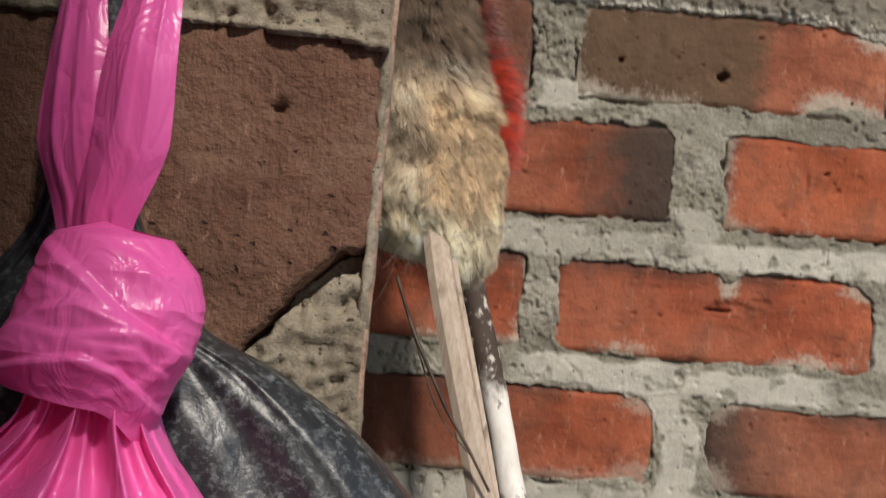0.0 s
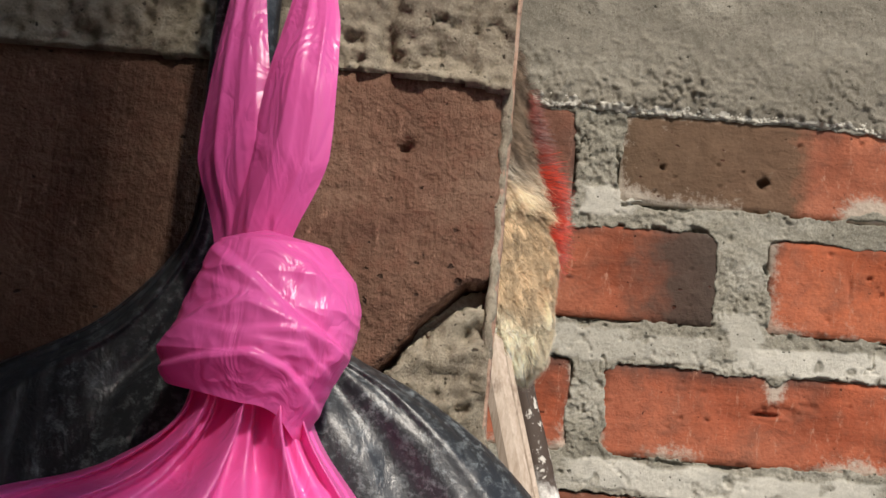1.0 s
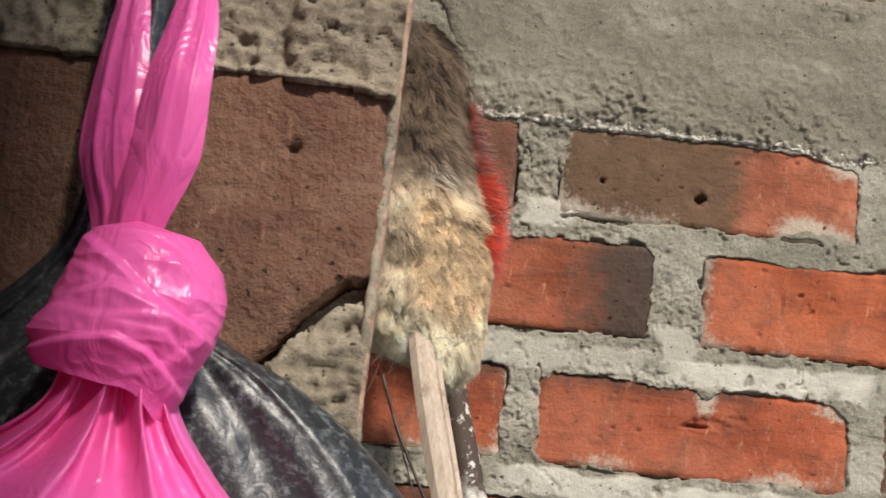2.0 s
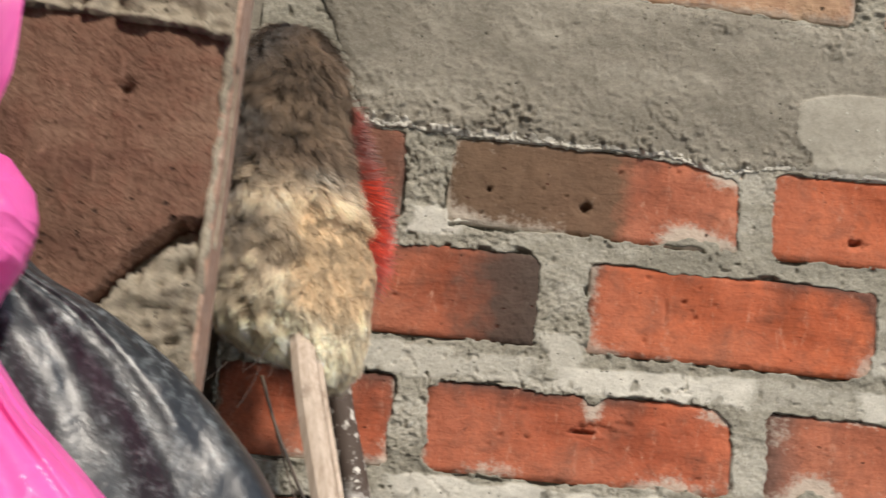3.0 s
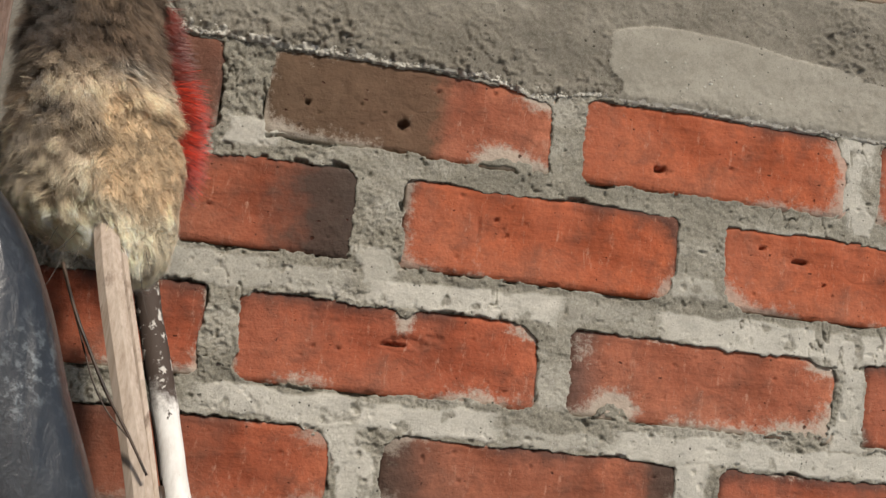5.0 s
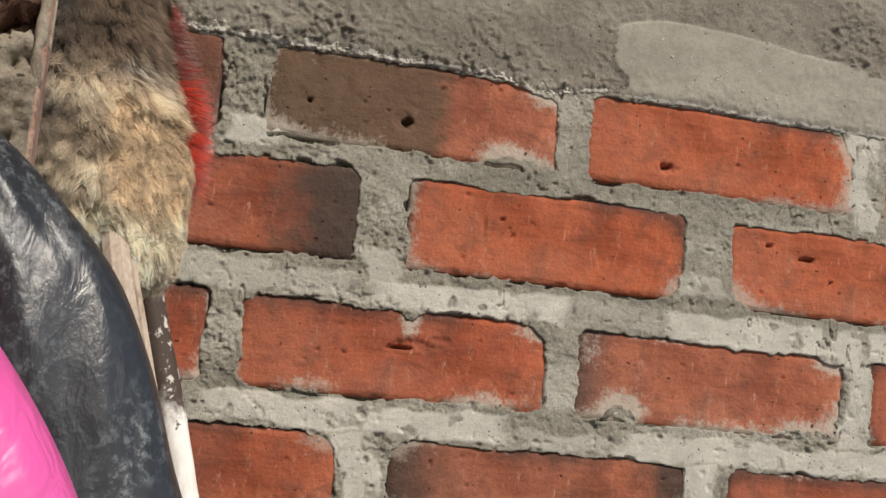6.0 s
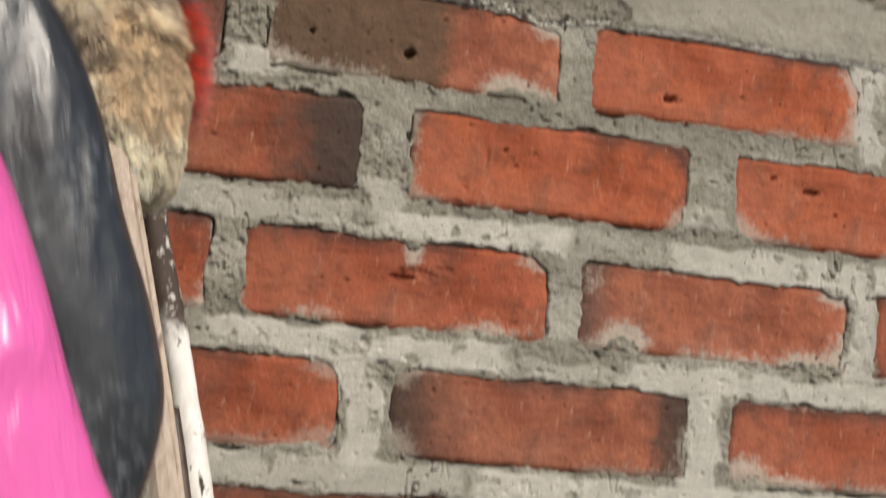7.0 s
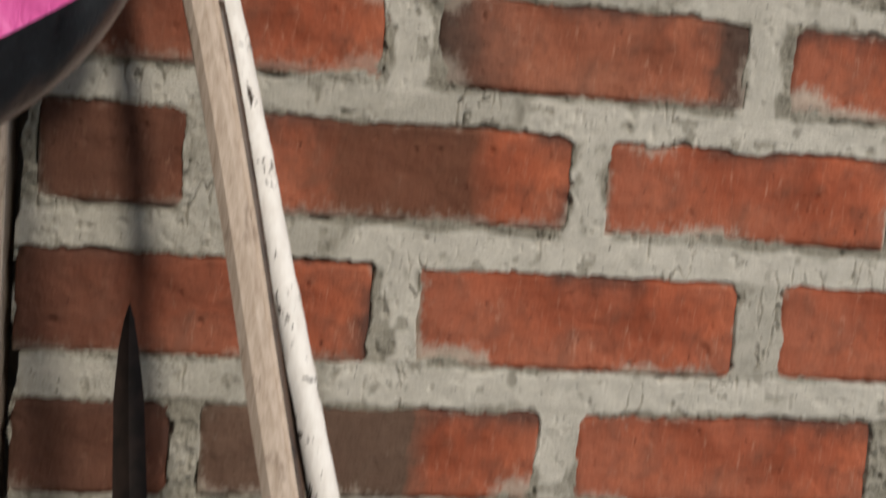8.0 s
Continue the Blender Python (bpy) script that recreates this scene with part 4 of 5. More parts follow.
def fur_point(v, a):
    """Places on the head's skin and the ways out from it, for arrays of heights and angles."""
    v, a = np.broadcast_arrays(np.asarray(v, float), np.asarray(a, float))
    at = np.linspace(0, 1, len(FUR_AXIS))
    c = np.stack([np.interp(v, at, FUR_AXIS[:, k]) for k in range(3)], -1)
    r = np.interp(v, [p for p, _ in FUR_R], [q for _, q in FUR_R])
    r = r * (1 + 0.26 * np.maximum(0, -np.cos(a)))      # fuller on the pier's side
    r = np.maximum(r + 0.0045 * wave(a * 1.2, v * 6, 0.9, 31, 2), 0.002)
    out = np.stack([np.cos(a), np.sin(a), 0 * a], -1)
    drop = 0.008 + 0.008 * np.cos(a) - 0.016 * np.exp(-((np.cos(a) + 0.1) / 0.22) ** 2)     # a lower right lobe, and a notch at the stick
    p = c + r[..., None] * out
    p[..., 2] -= drop * np.maximum(0.0, 1 - v * 4)
    return p, out


def fur_dye(v, a, lift, chance):
    """The hair's colour: brown above with silver tips, a worn tan patch, a cream rim, and dark bands painted in for
    shaded creases. lift: 0 at its root, 1 at its tip.
    """
    def blend(base, colour, much):
        return base + (np.array(colour) - base) * np.clip(much, 0, 1)[..., None]
    side = np.cos(a)
    spread = v + 0.05 * wave(a * 2, v * 9, 1.0, 51, 3)
    blotch = wave(a * 3, v * 14, 1.0, 52, 3)
    root = blend(np.zeros(v.shape + (3,)), (0.150, 0.098, 0.060), np.ones(v.shape))
    tip = blend(root, (0.80, 0.66, 0.49), np.ones(v.shape))
    root, tip = blend(root, (0.27, 0.20, 0.135), step(0.05, 0.4, blotch)), blend(tip, (0.33, 0.245, 0.165), step(0.0, 0.4, -blotch))
    upper = step(0.44, 0.54, spread)
    root, tip = blend(root, (0.045, 0.027, 0.016), upper * 0.95), blend(tip, (0.165, 0.108, 0.068), upper * 0.9)
    # dark bands: shade in the fur's creases put into the dye; dark top end
    band = np.exp(-((spread - 0.60 - 0.03 * side) / 0.035) ** 2) + 0.8 * np.exp(-((spread - 0.78) / 0.03) ** 2) + step(0.78, 0.92, v)
    root, tip = blend(root, (0.042, 0.027, 0.018), band), blend(tip, (0.16, 0.11, 0.075), band * 0.9)
    tuft = np.exp(-((spread - 0.52) / 0.03) ** 2 - ((side - 0.45) / 0.22) ** 2)
    tip = blend(tip, (0.80, 0.72, 0.60), tuft)
    tan = step(-0.12, 0.08, side + 0.12 * wave(v * 20, a, 1.0, 53, 2)) * step(0.09, 0.15, spread) * (1 - step(0.36, 0.50, spread))
    root, tip = blend(root, (0.50, 0.345, 0.20), tan), blend(tip, (0.70, 0.525, 0.335), tan)
    low = (1 - step(0.10, 0.30, spread)) * (1 - tan) * 0.95
    root, tip = blend(root, (0.45, 0.35, 0.23), low), blend(tip, (0.80, 0.70, 0.52), low)
    rim = 1 - step(0.05, 0.13, spread - 0.05 * np.abs(side + 0.1))
    root, tip = blend(root, (0.70, 0.56, 0.36), rim), blend(tip, (0.95, 0.86, 0.65), rim)
    colour = root + (tip - root) * (np.clip(lift, 0, 1) ** 1.2)[..., None]
    return np.clip(colour * ((0.5 + 1.05 * chance) * (1 + 0.6 * blotch))[..., None], 0, 0.95)


def fur_head(base):
    n, m = 64, 90
    a, v = np.meshgrid(2 * np.pi * np.arange(n) / n, np.linspace(0, 1, m))
    p, _ = fur_point(v, a)
    me = mesh_of("fur_head", p.reshape(-1, 3) - base, quads(n, m, wrap=True), FUR)
    dyed(me, "dye", fur_dye(v, a, v * 0 + 0.1, v * 0 + 0.5).reshape(-1, 3))
    return me


def fur_hair(base, clumps, each):
    """Thin tapered hairs in loose clumps that lie downwards and swirl; short on the worn patch."""
    rng = np.random.default_rng(11)
    v0, a0 = rng.random(clumps) ** 1.1, rng.uniform(np.pi * 0.86, np.pi * 2.14, clumps)
    p0, out = fur_point(v0, a0)
    worn = (v0 > 0.06) & (v0 < 0.40) & (np.cos(a0) > 0.0)
    side = np.cross(out, (0, 0, 1))
    swirl = wave(a0 * 1.6, v0 * 9, 1.0, 43, 2)
    size = np.where(worn, rng.uniform(0.004, 0.008, clumps), rng.uniform(0.009, 0.018, clumps) * np.where(v0 < 0.15, 0.7, 1.0))
    lower = np.maximum(v0 - 0.05, 0)
    down = fur_point(lower, a0)[0] - fur_point(lower + 0.05, a0)[0]     # down along the skin, under at the rim
    down /= np.linalg.norm(down, axis=1)[:, None]
    stand = np.where(worn, 0.35, np.where(v0 > 0.3, 0.8, 0.6))
    lie = down + stand[:, None] * out + side * (swirl * np.where(v0 > 0.3, 1.0, 0.6) - 0.25 + rng.uniform(-0.4, 0.4, clumps))[:, None]
    lie /= np.linalg.norm(lie, axis=1)[:, None]
    goal = p0 + lie * size[:, None] + out * size[:, None] * 0.08
    v = np.clip(np.repeat(v0, each) + rng.normal(0, 0.017, clumps * each), 0, 1)
    a = np.repeat(a0, each) + rng.normal(0, 0.09, clumps * each)
    p, _ = fur_point(v, a)
    out, size = np.repeat(out, each, 0), np.repeat(size, each)
    tip = np.repeat(goal, each, 0) + rng.normal(0, 1, (len(v), 3)) * (size * 0.12)[:, None]
    wide = np.cross(tip - p, out)
    wide = wide / (np.linalg.norm(wide, axis=1) + 1e-9)[:, None] * rng.uniform(0.00009, 0.00018, len(v))[:, None]
    mid = (p + tip) / 2 + out * (size * 0.16)[:, None]
    verts = np.stack([p - wide, p + wide, mid + wide * 0.9, mid - wide * 0.9, tip - wide * 0.15, tip + wide * 0.15], 1)
    k = np.arange(len(v))[:, None] * 6
    faces = np.concatenate([k + (0, 1, 2, 3), k + (3, 2, 5, 4)])
    chance = np.clip(0.8 * np.repeat(rng.random(clumps), each) + 0.2 * rng.random(len(v)), 0, 1)
    root, middle, end = (fur_dye(v, a, np.full(len(v), lift), chance) for lift in (0.1, 0.6, 1.0))
    me = mesh_of("fur", verts.reshape(-1, 3) - base, faces, FUR)
    dyed(me, "dye", np.stack([root, root, middle, middle, end, end], 1).reshape(-1, 3))
    return me


base = np.array((-0.088, -0.19, 1.285))
turn = pose(*(Vector(base) - Vector(duster.location)))
part("fur_head", fur_head(base), duster, "soft brown fur head, cream at its lower rim", turn)
tagged(part("fur", fur_hair(base, 2700, 40), duster, "long mottled brown and cream hair", turn), kind="stuff")


def loose_hairs(count):
    """Single long hairs that hang out below the head."""
    rng = random.Random(21)
    verts, faces = [], []
    for _ in range(count):
        a = rng.uniform(math.pi * 0.9, math.pi * 1.75)
        p, out = fur_point(rng.uniform(0.0, 0.06), a)
        way = np.array((rng.uniform(-0.5, 0.25), rng.uniform(-0.2, 0.2), -1.0)) + 0.3 * out
        bend = np.array((rng.uniform(-0.6, 0.6), 0.0, rng.uniform(-0.1, 0.3)))
        size, k = rng.uniform(0.012, 0.045), len(verts)
        for j in range(5):
            q = p + way * size * j / 4 + bend * size * (j / 4) ** 2 * 0.6
            verts += [q - np.array((0.00016, 0, 0)), q + np.array((0.00016, 0, 0))]
        faces += [(k + 2 * j, k + 2 * j + 1, k + 2 * j + 3, k + 2 * j + 2) for j in range(4)]
    return verts, faces


v, f = loose_hairs(16)
tagged(part("loose_hair", mesh_of("loose_hair", np.array(v) - base, f, HAIR), duster, "a few long dark loose hairs", turn), kind="stuff")

# ---- the red brush behind it ----
brush = thing("red_brush", "worn brush with orange red bristles hanging on the wall", "brush", at=(-0.08, 0, 1.40))
block = box_mesh("brush_block", (0.036, 0.055, 0.125), WOOD, 0.006)
part("brush_block", block, brush, "dark wooden brush block", pose(-0.012, -0.030, 0.015, 0, -12, 0))


def bristles(count, start, end):
    rng = random.Random(5)
    verts, faces = [], []
    for _ in range(count):
        v = rng.uniform(start, end)
        z = 1.362 + 0.108 * v
        root = np.array((-0.078 - 0.010 * v + rng.uniform(-0.004, 0.004), rng.uniform(-0.085, -0.045), z + 0.004))
        reach = (0.043 - 0.020 * max(v - 0.45, 0) / 0.55) * rng.uniform(0.75, 1.08)
        way = np.array((1.0, rng.uniform(-0.5, 0.3), rng.gauss(-0.08, 0.26)))
        way /= np.linalg.norm(way)
        wide = np.array((0, 0.2, 1.0)) * rng.uniform(0.00014, 0.00032)
        tip = root + way * reach + np.array((0, 0, -0.15 * reach))
        k = len(verts)
        mid = (root + tip) / 2 + np.array((0, 0, 0.05 * reach))
        verts += [root - wide, root + wide, mid - wide, mid + wide, tip - wide * 0.3, tip + wide * 0.3]
        faces += [(k, k + 1, k + 3, k + 2), (k + 2, k + 3, k + 5, k + 4)]
    return verts, faces


for start, end, count, dye, words in ((0.05, 0.50, 3400, RED, "orange red plastic bristles"), (0.0, 0.46, 500, RED_SHADED, "darker bristles among the red ones"), (0.38, 1.0, 2600, RED_SHADED, "upper red bristles, coloured darker for the shade there")):
    v, f = bristles(count, start, end)
    tagged(part("bristles", mesh_of("bristles", np.array(v) - np.array((-0.08, 0, 1.40)), f, dye), brush, words), kind="stuff")

# ---- the bags ----
def pouch(name, right, left, depth, y_mid, rows, cols, material, pleat, wrinkle, seed, sag=None, lumps=0.0, creases=()):
    """A bag's film between its two outlines: each row a flattened ring with pleats and wrinkles.
    right, left: (x, z) from the top down; depth: half depth along the same way."""
    rp, _ = along([(x, 0, z) for x, z in right], rows)
    lp, _ = along([(x, 0, z) for x, z in left], rows)
    verts = []
    for j in range(rows):
        v = j / (rows - 1)
        dep = float(np.interp(v, [a for a, _ in depth], [b for _, b in depth]))
        mid_y = float(np.interp(v, [a for a, _ in y_mid], [b for _, b in y_mid]))
        amp = float(np.interp(v, [a for a, _ in pleat], [b for _, b in pleat]))
        for i in range(cols):
            a = 2 * math.pi * i / cols
            c, s = math.cos(a), math.sin(a)
            w = (1 - c) / 2
            x = rp[j][0] * (1 - w) + lp[j][0] * w
            z = rp[j][2] * (1 - w) + lp[j][2] * w
            if sag:
                z -= sag(v) * math.sin(math.pi * w)
            fold = amp * (0.9 - 1.8 * abs(math.sin(a * 5.5 + seed + 0.35 * math.sin(2 * a))) + 0.55 * math.sin(a * 19 + 2 * seed + 3 * v))
            ww = wrinkle * (float(wave(a * 5 + v * 1.5, v * 3.0, 1.0, seed, 3)) + 0.6 * (1 - 2 * abs(float(wave(a * 3 - v * 4, v * 5, 1.0, seed + 5, 2)))))
            grow = math.sqrt(abs(s)) * (1 if s >= 0 else -1)
            y = mid_y - grow * (dep + (fold + ww) * min(1.0, 3 * abs(s)) + lumps * float(wave(x * 60, z * 60, 1.0, seed + 8, 1)) * abs(s))
            for (x0, z0), (x1, z1), high, wide in creases:
                k = min(max(((x - x0) * (x1 - x0) + (z - z0) * (z1 - z0)) / ((x1 - x0) ** 2 + (z1 - z0) ** 2), 0), 1)
                y -= high * max(0.0, 1 - math.hypot(x - x0 - k * (x1 - x0), z - z0 - k * (z1 - z0)) / wide) * (1 if s > 0 else 0)
            verts.append((x + (0.5 * fold) * abs(s), y, z))
    faces = grid_faces(cols, rows, wrap=True)
    return mesh_of(name, verts, faces, material)


def strip(name, points, widths, turn, material, seed, pleats=3, thick=0.0016, rings=60, cols=28):
    """A gathered band of film: a flattened tube with pleats running along it."""
    p, d = along(points, rings)
    verts = []
    for j, (c, t) in enumerate(zip(p, d)):
        v = j / (rings - 1)
        w = float(np.interp(v, [a for a, _ in widths], [b for _, b in widths]))
        side = np.array(turn(v), float)
        side -= t * (side @ t)
        side /= np.linalg.norm(side)
        out = np.cross(side, t)
        for i in range(cols):
            a = 2 * math.pi * i / cols
            u = math.cos(a)
            fold = 0.0030 * (abs(math.sin(u * pleats * 1.3 + seed + 0.7 * v)) - 0.6) + 0.0007 * float(wave(u * 4, v * 2.5, 0.8, seed, 3))
            bulge = (thick + 0.0022 * (1 - u * u)) * math.sin(a)
            verts.append(c + side * w * u + out * (bulge + fold))
    return mesh_of(name, verts, grid_faces(cols, rings, wrap=True), material)


dark_bag = thing("black_plastic_bag", "bulging black plastic bag hanging from its gathered neck", "bag")
RIGHT = [(-0.136, 1.300), (-0.131, 1.282), (-0.119, 1.2647), (-0.1023, 1.2563), (-0.088, 1.2467), (-0.0794, 1.2385), (-0.0711, 1.2293), (-0.0635, 1.2150), (-0.0575, 1.1980), (-0.0500, 1.1790),
         (-0.0468, 1.1650), (-0.0472, 1.1580), (-0.0492, 1.1480), (-0.0565, 1.1300), (-0.0640, 1.1170), (-0.0760, 1.1060), (-0.098, 1.0990), (-0.120, 1.0970)]
LEFT = [(-0.1475, 1.305), (-0.149, 1.282), (-0.162, 1.266), (-0.182, 1.2545), (-0.205, 1.241), (-0.222, 1.222), (-0.232, 1.19), (-0.234, 1.16), (-0.225, 1.13), (-0.205, 1.11), (-0.17, 1.099), (-0.150, 1.097)]
part("body", pouch("body", RIGHT, LEFT, [(0, 0.004), (0.12, 0.006), (0.25, 0.012), (0.45, 0.018), (0.75, 0.018), (0.93, 0.010), (1, 0.001)],
                   [(0, -0.668), (0.3, -0.667), (1, -0.667)], 110, 150, BLACK, [(0, 0.0012), (0.15, 0.0010), (0.4, 0.0003), (1, 0.0006)], 0.0022, 3, lumps=0.001), dark_bag)
part("handle", strip("handle", [(-0.142, -0.668, 1.296), (-0.1425, -0.667, 1.33), (-0.141, -0.662, 1.38), (-0.138, -0.6485, 1.43)],
                     [(0, 0.0065), (0.3, 0.0060), (1, 0.004)], lambda v: (1, 0, 0), BLACK, 2), dark_bag, "gathered black handle strip")

pink_bag = thing("pink_plastic_bag", "thin bright pink plastic bag with knotted handles", "bag")
RIGHT = [(-0.1215, 1.262), (-0.1190, 1.250), (-0.1106, 1.2387), (-0.0990, 1.2285), (-0.0922, 1.2225), (-0.0836, 1.2130), (-0.0735, 1.1985), (-0.0660, 1.1830), (-0.0596, 1.1670),
         (-0.0540, 1.1550), (-0.0492, 1.1465), (-0.0465, 1.1410), (-0.0400, 1.1370)]
LEFT = [(-0.1385, 1.262), (-0.1400, 1.250), (-0.1500, 1.2415), (-0.169, 1.235), (-0.190, 1.226), (-0.205, 1.212), (-0.213, 1.195), (-0.219, 1.170), (-0.224, 1.150), (-0.229, 1.142), (-0.236, 1.138)]
part("body", pouch("body", RIGHT, LEFT, [(0, 0.007), (0.12, 0.008), (0.3, 0.013), (0.55, 0.017), (0.78, 0.016), (0.86, 0.013), (0.915, 0.0035), (0.95, 0.0010), (1, 0.0006)],
                   [(0, -0.692), (0.15, -0.694), (0.4, -0.704), (1, -0.709)], 170, 260, PINK, [(0, 0.0006), (0.05, 0.0028), (0.14, 0.0032), (0.3, 0.0017), (0.6, 0.0002), (1, 0.0)], 0.0009, 7,
                   sag=lambda v: 0.045 * float(step(0.35, 1.0, v)),
                   creases=(((-0.044, 1.1385), (-0.0585, 1.1418), 0.0046, 0.0036), ((-0.0585, 1.1418), (-0.064, 1.130), 0.0038, 0.0036), ((-0.0585, 1.1425), (-0.085, 1.180), 0.0030, 0.009), ((-0.0415, 1.1362), (-0.080, 1.1225), -0.0022, 0.0030), ((-0.090, 1.16), (-0.12, 1.20), 0.0026, 0.011), ((-0.066, 1.172), (-0.088, 1.158), 0.0016, 0.006))), pink_bag, "smooth pink film, creased towards its sealed bottom")
def petal(points, widths, zigzag, seed, rings=110, cols=60):
    """A handle loop: one sheet of film, folded lengthwise into a few flat facets and finely creased."""
    p, d = along(points, rings)
    verts = []
    for j, (c, t) in enumerate(zip(p, d)):
        v = j / (rings - 1)
        w = float(np.interp(v, [a for a, _ in widths], [b for _, b in widths]))
        side = np.array((1, -0.2, 0)) - t * t[0]
        side /= np.linalg.norm(side)
        out = np.cross(t, side)
        if out[1] > 0:
            out = -out
        for i in range(cols):
            u = 2 * i / (cols - 1) - 1
            shift = 0.18 * math.sin(v * 5 + seed)
            fold = float(np.interp(u + shift * (1 - u * u), [q for q, _ in zigzag], [h for _, h in zigzag])) * (w / 0.007)
            fold += 0.00008 * (1 - 2 * abs(math.sin(u * 5 + seed + 2.5 * v + 1.5 * float(wave(u * 2, v * 3, 1.0, seed + 6, 1))))) * (0.5 + 0.5 * math.cos(v * 7)) + 0.00035 * float(wave(u * 2.2, v * 2.2, 0.8, seed, 2)) + 0.0004 * float(wave(u * 2, v * 9, 0.8, seed + 3, 2))
            verts.append(c + side * w * u + out * fold)
    return mesh_of("handle", verts, grid_faces(cols, rings), PINK)


part("handle", petal([(-0.1340, -0.690, 1.268), (-0.1352, -0.690, 1.2814), (-0.1375, -0.691, 1.2932), (-0.1383, -0.690, 1.3083), (-0.1391, -0.686, 1.3244), (-0.1425, -0.674, 1.37), (-0.1380, -0.6475, 1.43)],
                     [(0, 0.0040), (0.08, 0.0056), (0.155, 0.0076), (0.245, 0.0058), (0.34, 0.0035), (0.5, 0.0030), (1, 0.003)],
                     [(-1, -0.0030), (-0.55, 0.0000), (0.0, 0.0009), (0.55, 0.0012), (1, 0.0002)], 4), pink_bag)
part("handle", petal([(-0.1310, -0.692, 1.268), (-0.1308, -0.693, 1.2814), (-0.1277, -0.695, 1.2932), (-0.1266, -0.695, 1.3083), (-0.1263, -0.692, 1.3170), (-0.1266, -0.689, 1.3244), (-0.1310, -0.677, 1.37), (-0.1360, -0.6475, 1.43)],
                     [(0, 0.0042), (0.08, 0.0056), (0.155, 0.0072), (0.245, 0.0062), (0.30, 0.0051), (0.345, 0.0037), (0.5, 0.0032), (1, 0.003)],
                     [(-1, -0.0016), (-0.62, 0.0004), (-0.25, 0.0020), (0.50, 0.0016), (0.60, 0.0007), (1, -0.0014)], 9), pink_bag)


KNOT_FOLDS = [  # each a line of places on the knot's front (x, z from its middle, in mm), how far its lip stands out and how wide it runs out
    ([(-5.0, 12.2), (0.5, 8.6), (5.5, 4.2), (9.5, 1.5)], 1.3, 5.0), ([(-12.5, -1.6), (-6.5, 3.2), (0.0, 5.2), (5.0, 3.2)], 1.2, 5.0),
    ([(-12.0, -6.2), (-5.0, -4.2), (1.5, -3.2), (6.0, -5.0), (10.0, -10.0)], 1.4, 4.5), ([(2.0, 14.5), (8.0, 12.0), (13.0, 7.0)], 0.9, 4.0),
    ([(2.0, 0.5), (8.0, 1.2), (13.5, -1.5)], 0.7, 3.0), ([(3.0, -1.2), (8.0, -1.6), (11.5, -5.5)], 0.6, 2.5), ([(-14.0, 0.0), (-9.0, 1.0), (-3.0, 0.2)], 0.4, 3.0),
    ([(6.0, -8.0), (9.0, -6.5), (12.5, -2.0)], 0.6, 2.2), ([(-9.0, 9.0), (-4.0, 7.2), (1.0, 5.8)], 0.5, 3.5),
]


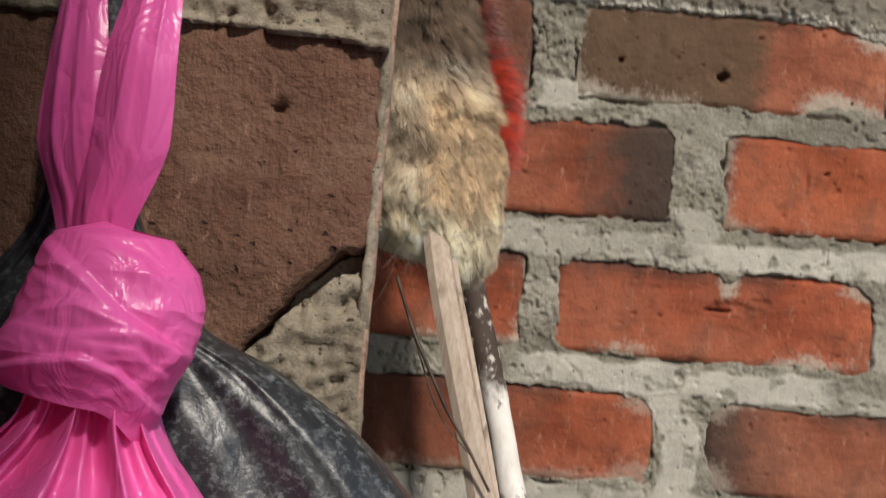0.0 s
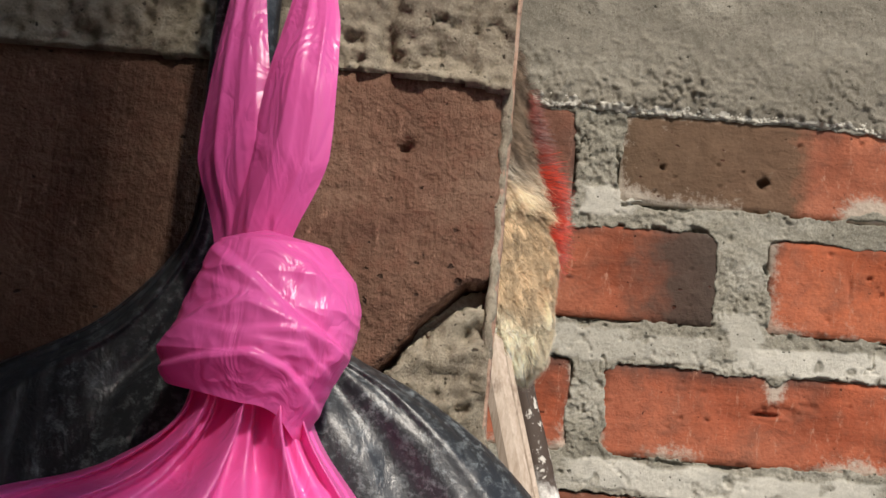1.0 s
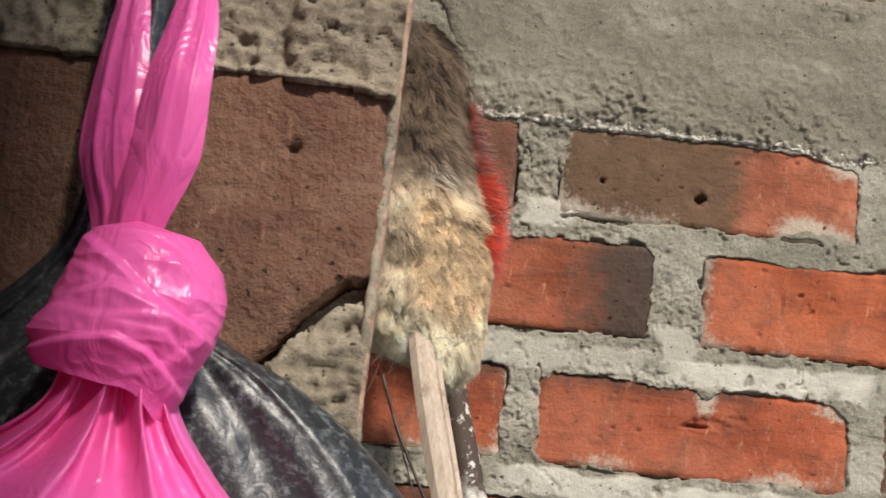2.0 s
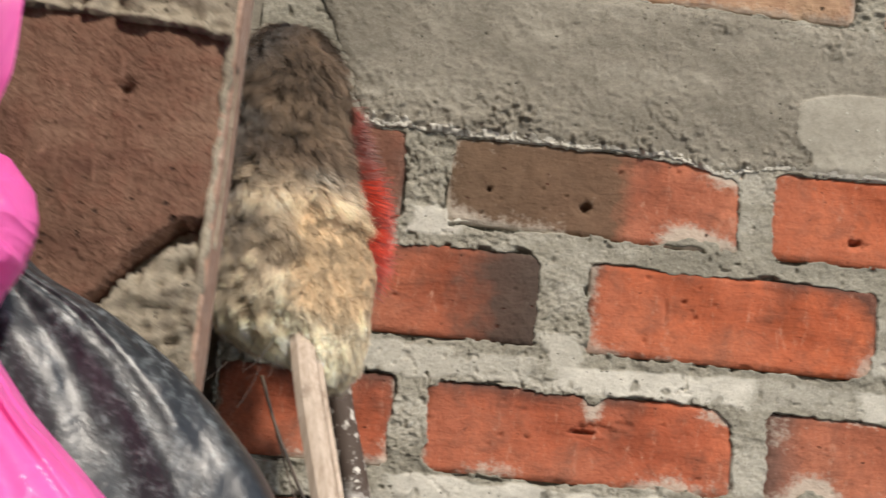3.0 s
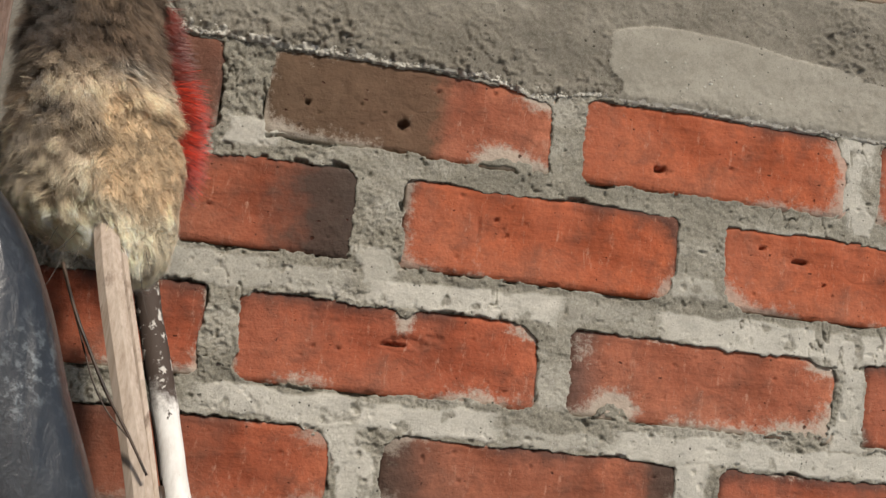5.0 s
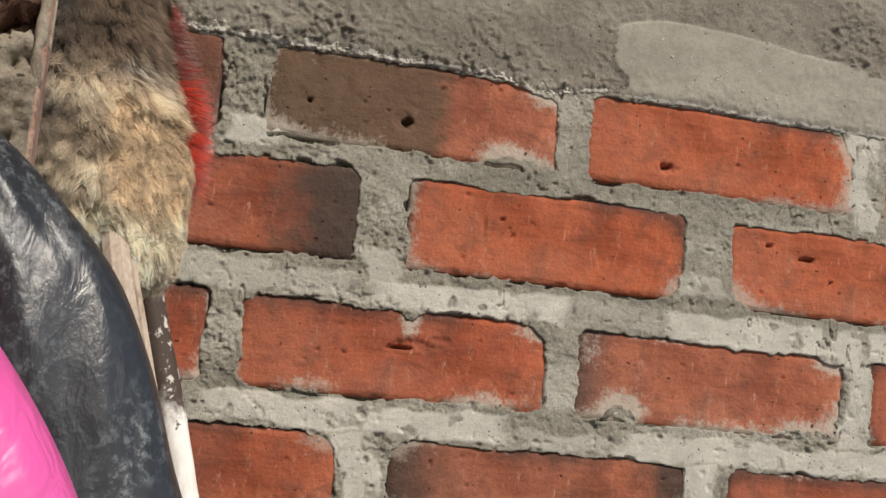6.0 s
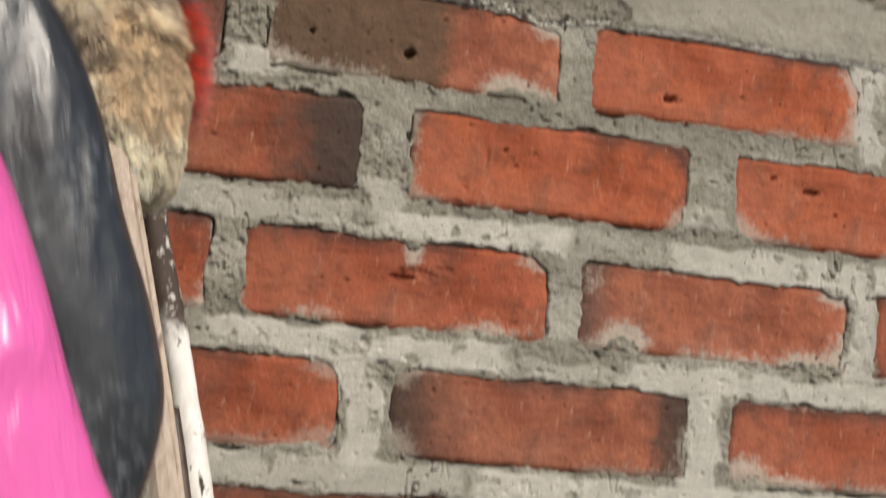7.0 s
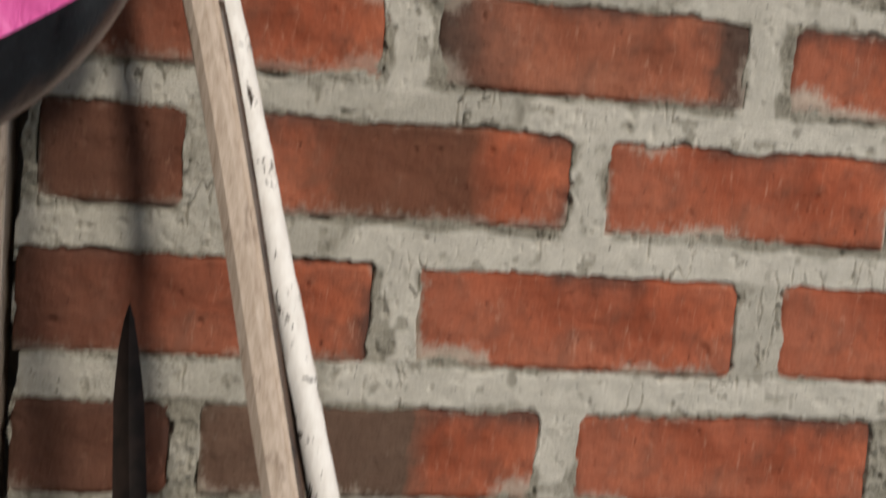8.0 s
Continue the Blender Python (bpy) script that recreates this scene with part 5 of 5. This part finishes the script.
def knot_core():
    """Film wound over itself: a lopsided lump whose turns end in lips, with fine creases between them."""
    n, m = 340, 200
    a, t = np.meshgrid(2 * np.pi * np.arange(n) / n, np.linspace(0, 1, m))
    c, s = np.cos(a), np.sin(a)
    top = 0.0172 - 0.0020 * c * c
    foot = -0.0112 - 0.0056 * np.exp(-((c - 0.92) / 0.40) ** 2) + 0.0022 * np.clip(-c, 0, 1)
    z = foot + (top - foot) * t
    right = np.interp(z, [-0.0169, -0.010, -0.0035, 0.0044, 0.0098, 0.0151, 0.0173], [0.0093, 0.0122, 0.0149, 0.0165, 0.0152, 0.0106, 0.0020])
    left = np.interp(z, [-0.0130, -0.0089, -0.0035, 0.0, 0.0062, 0.0124, 0.0151, 0.0173], [0.0105, 0.0133, 0.0166, 0.0146, 0.0113, 0.0095, 0.0080, 0.0020])
    r = right * (1 + c) / 2 + left * (1 - c) / 2
    x = r * c
    lift = 0.0006 * wave(x, z, 0.009, 73, 2) + 0.00022 * (1 - 2.5 * np.abs(wave(x + z, z - 0.6 * x, 0.005, 79, 2)))
    for line, high, wide in KNOT_FOLDS:
        best, lip = np.full(x.shape, 9.0), np.zeros(x.shape)
        for (x0, z0), (x1, z1) in zip(line, line[1:]):
            ex, ez = (x1 - x0) / 1000, (z1 - z0) / 1000
            px, pz = x - x0 / 1000, z - z0 / 1000
            k = np.clip((px * ex + pz * ez) / (ex * ex + ez * ez), 0, 1)
            far = np.hypot(px - k * ex, pz - k * ez)
            over = (ex * pz - ez * px) / math.hypot(ex, ez)
            lip = np.where(far < best, step(-0.0009, 0.0009, -over) * np.exp(-far / (wide / 1000)), lip)
            best = np.minimum(best, far)
        lift = lift + high / 700 * lip * np.clip(-s * 1.6, 0, 1)
    rr = r + lift
    verts = np.stack([-0.1290 + r * c + lift * c, -0.694 + 0.80 * rr * s, 1.2635 + z], -1)
    return mesh_of("knot", verts.reshape(-1, 3), quads(n, m, wrap=True), PINK)


knot = part("knot", knot_core(), pink_bag, "tight crumpled knot")


# ---- the rest of both walls, out past the rows above ----
plain = [brick_mesh("brick", -0.1155, 0.1155, -0.034, 0.034, 0.03, clay, 400 + k, 0.011, 1.0) for k, clay in enumerate((BRICK, BRICK_ORANGE, BRICK_DARK_LEFT, BRICK_BURNT))]
rng = random.Random(3)


def lay(z, start, end, shift):
    x = start + shift
    while x < end:
        if x + 0.2 < end + 0.1:
            part("brick", plain[rng.randrange(4)], wall, "", pose(x + 0.1155, 0.001 * rng.uniform(-1, 1), z + 0.034, 0, 0.3 * rng.uniform(-1, 1), 0))
        x += 0.257


for k in range(8):
    lay(0.744 - 0.097 * k, -0.155, 1.05, 0.13 * (k % 2))
for k in range(8):
    lay(1.710 + 0.097 * k, -0.155, 1.05, 0.13 * (k % 2))
for k, (z0, z1, some) in enumerate(ROWS):
    lay(z0, max(x1 for _, x1, _ in some) + 0.027, 1.05, 0.0)
for x0, x1, z0, z1 in ((0.62, 1.28, 0.835, 1.70), (-0.157, 1.28, 0.0, 0.835), (-0.157, 1.28, 1.70, 2.5)):
    me = box_mesh("mortar_joints", (x1 - x0, 0.04, z1 - z0), MORTAR, 0)
    part("mortar_joints", me, wall, "", pose((x0 + x1) / 2, 0.0225, (z0 + z1) / 2))

umber = brick_mesh("brick", -0.115, 0.115, -0.034, 0.034, 0.012, PIER_BRICK, 450, 0.011, 0.6)
for k in range(24):
    z = 0.036 + 0.0905 * k
    if 1.13 < z < 1.47:
        continue
    for j in range(2):
        part("brick", umber, pier, "", pose(EDGE - 0.117 - 0.245 * j - 0.11 * (k % 2) * (j > 0), FRONT, z))
for z0, z1 in ((0.0, 1.14), (1.46, 2.5)):
    me = box_mesh("mortar_face", (0.5, 0.02, z1 - z0), PIER_MORTAR, 0)
    part("mortar_face", me, pier, "", pose(-0.345, FRONT + 0.014, (z0 + z1) / 2))
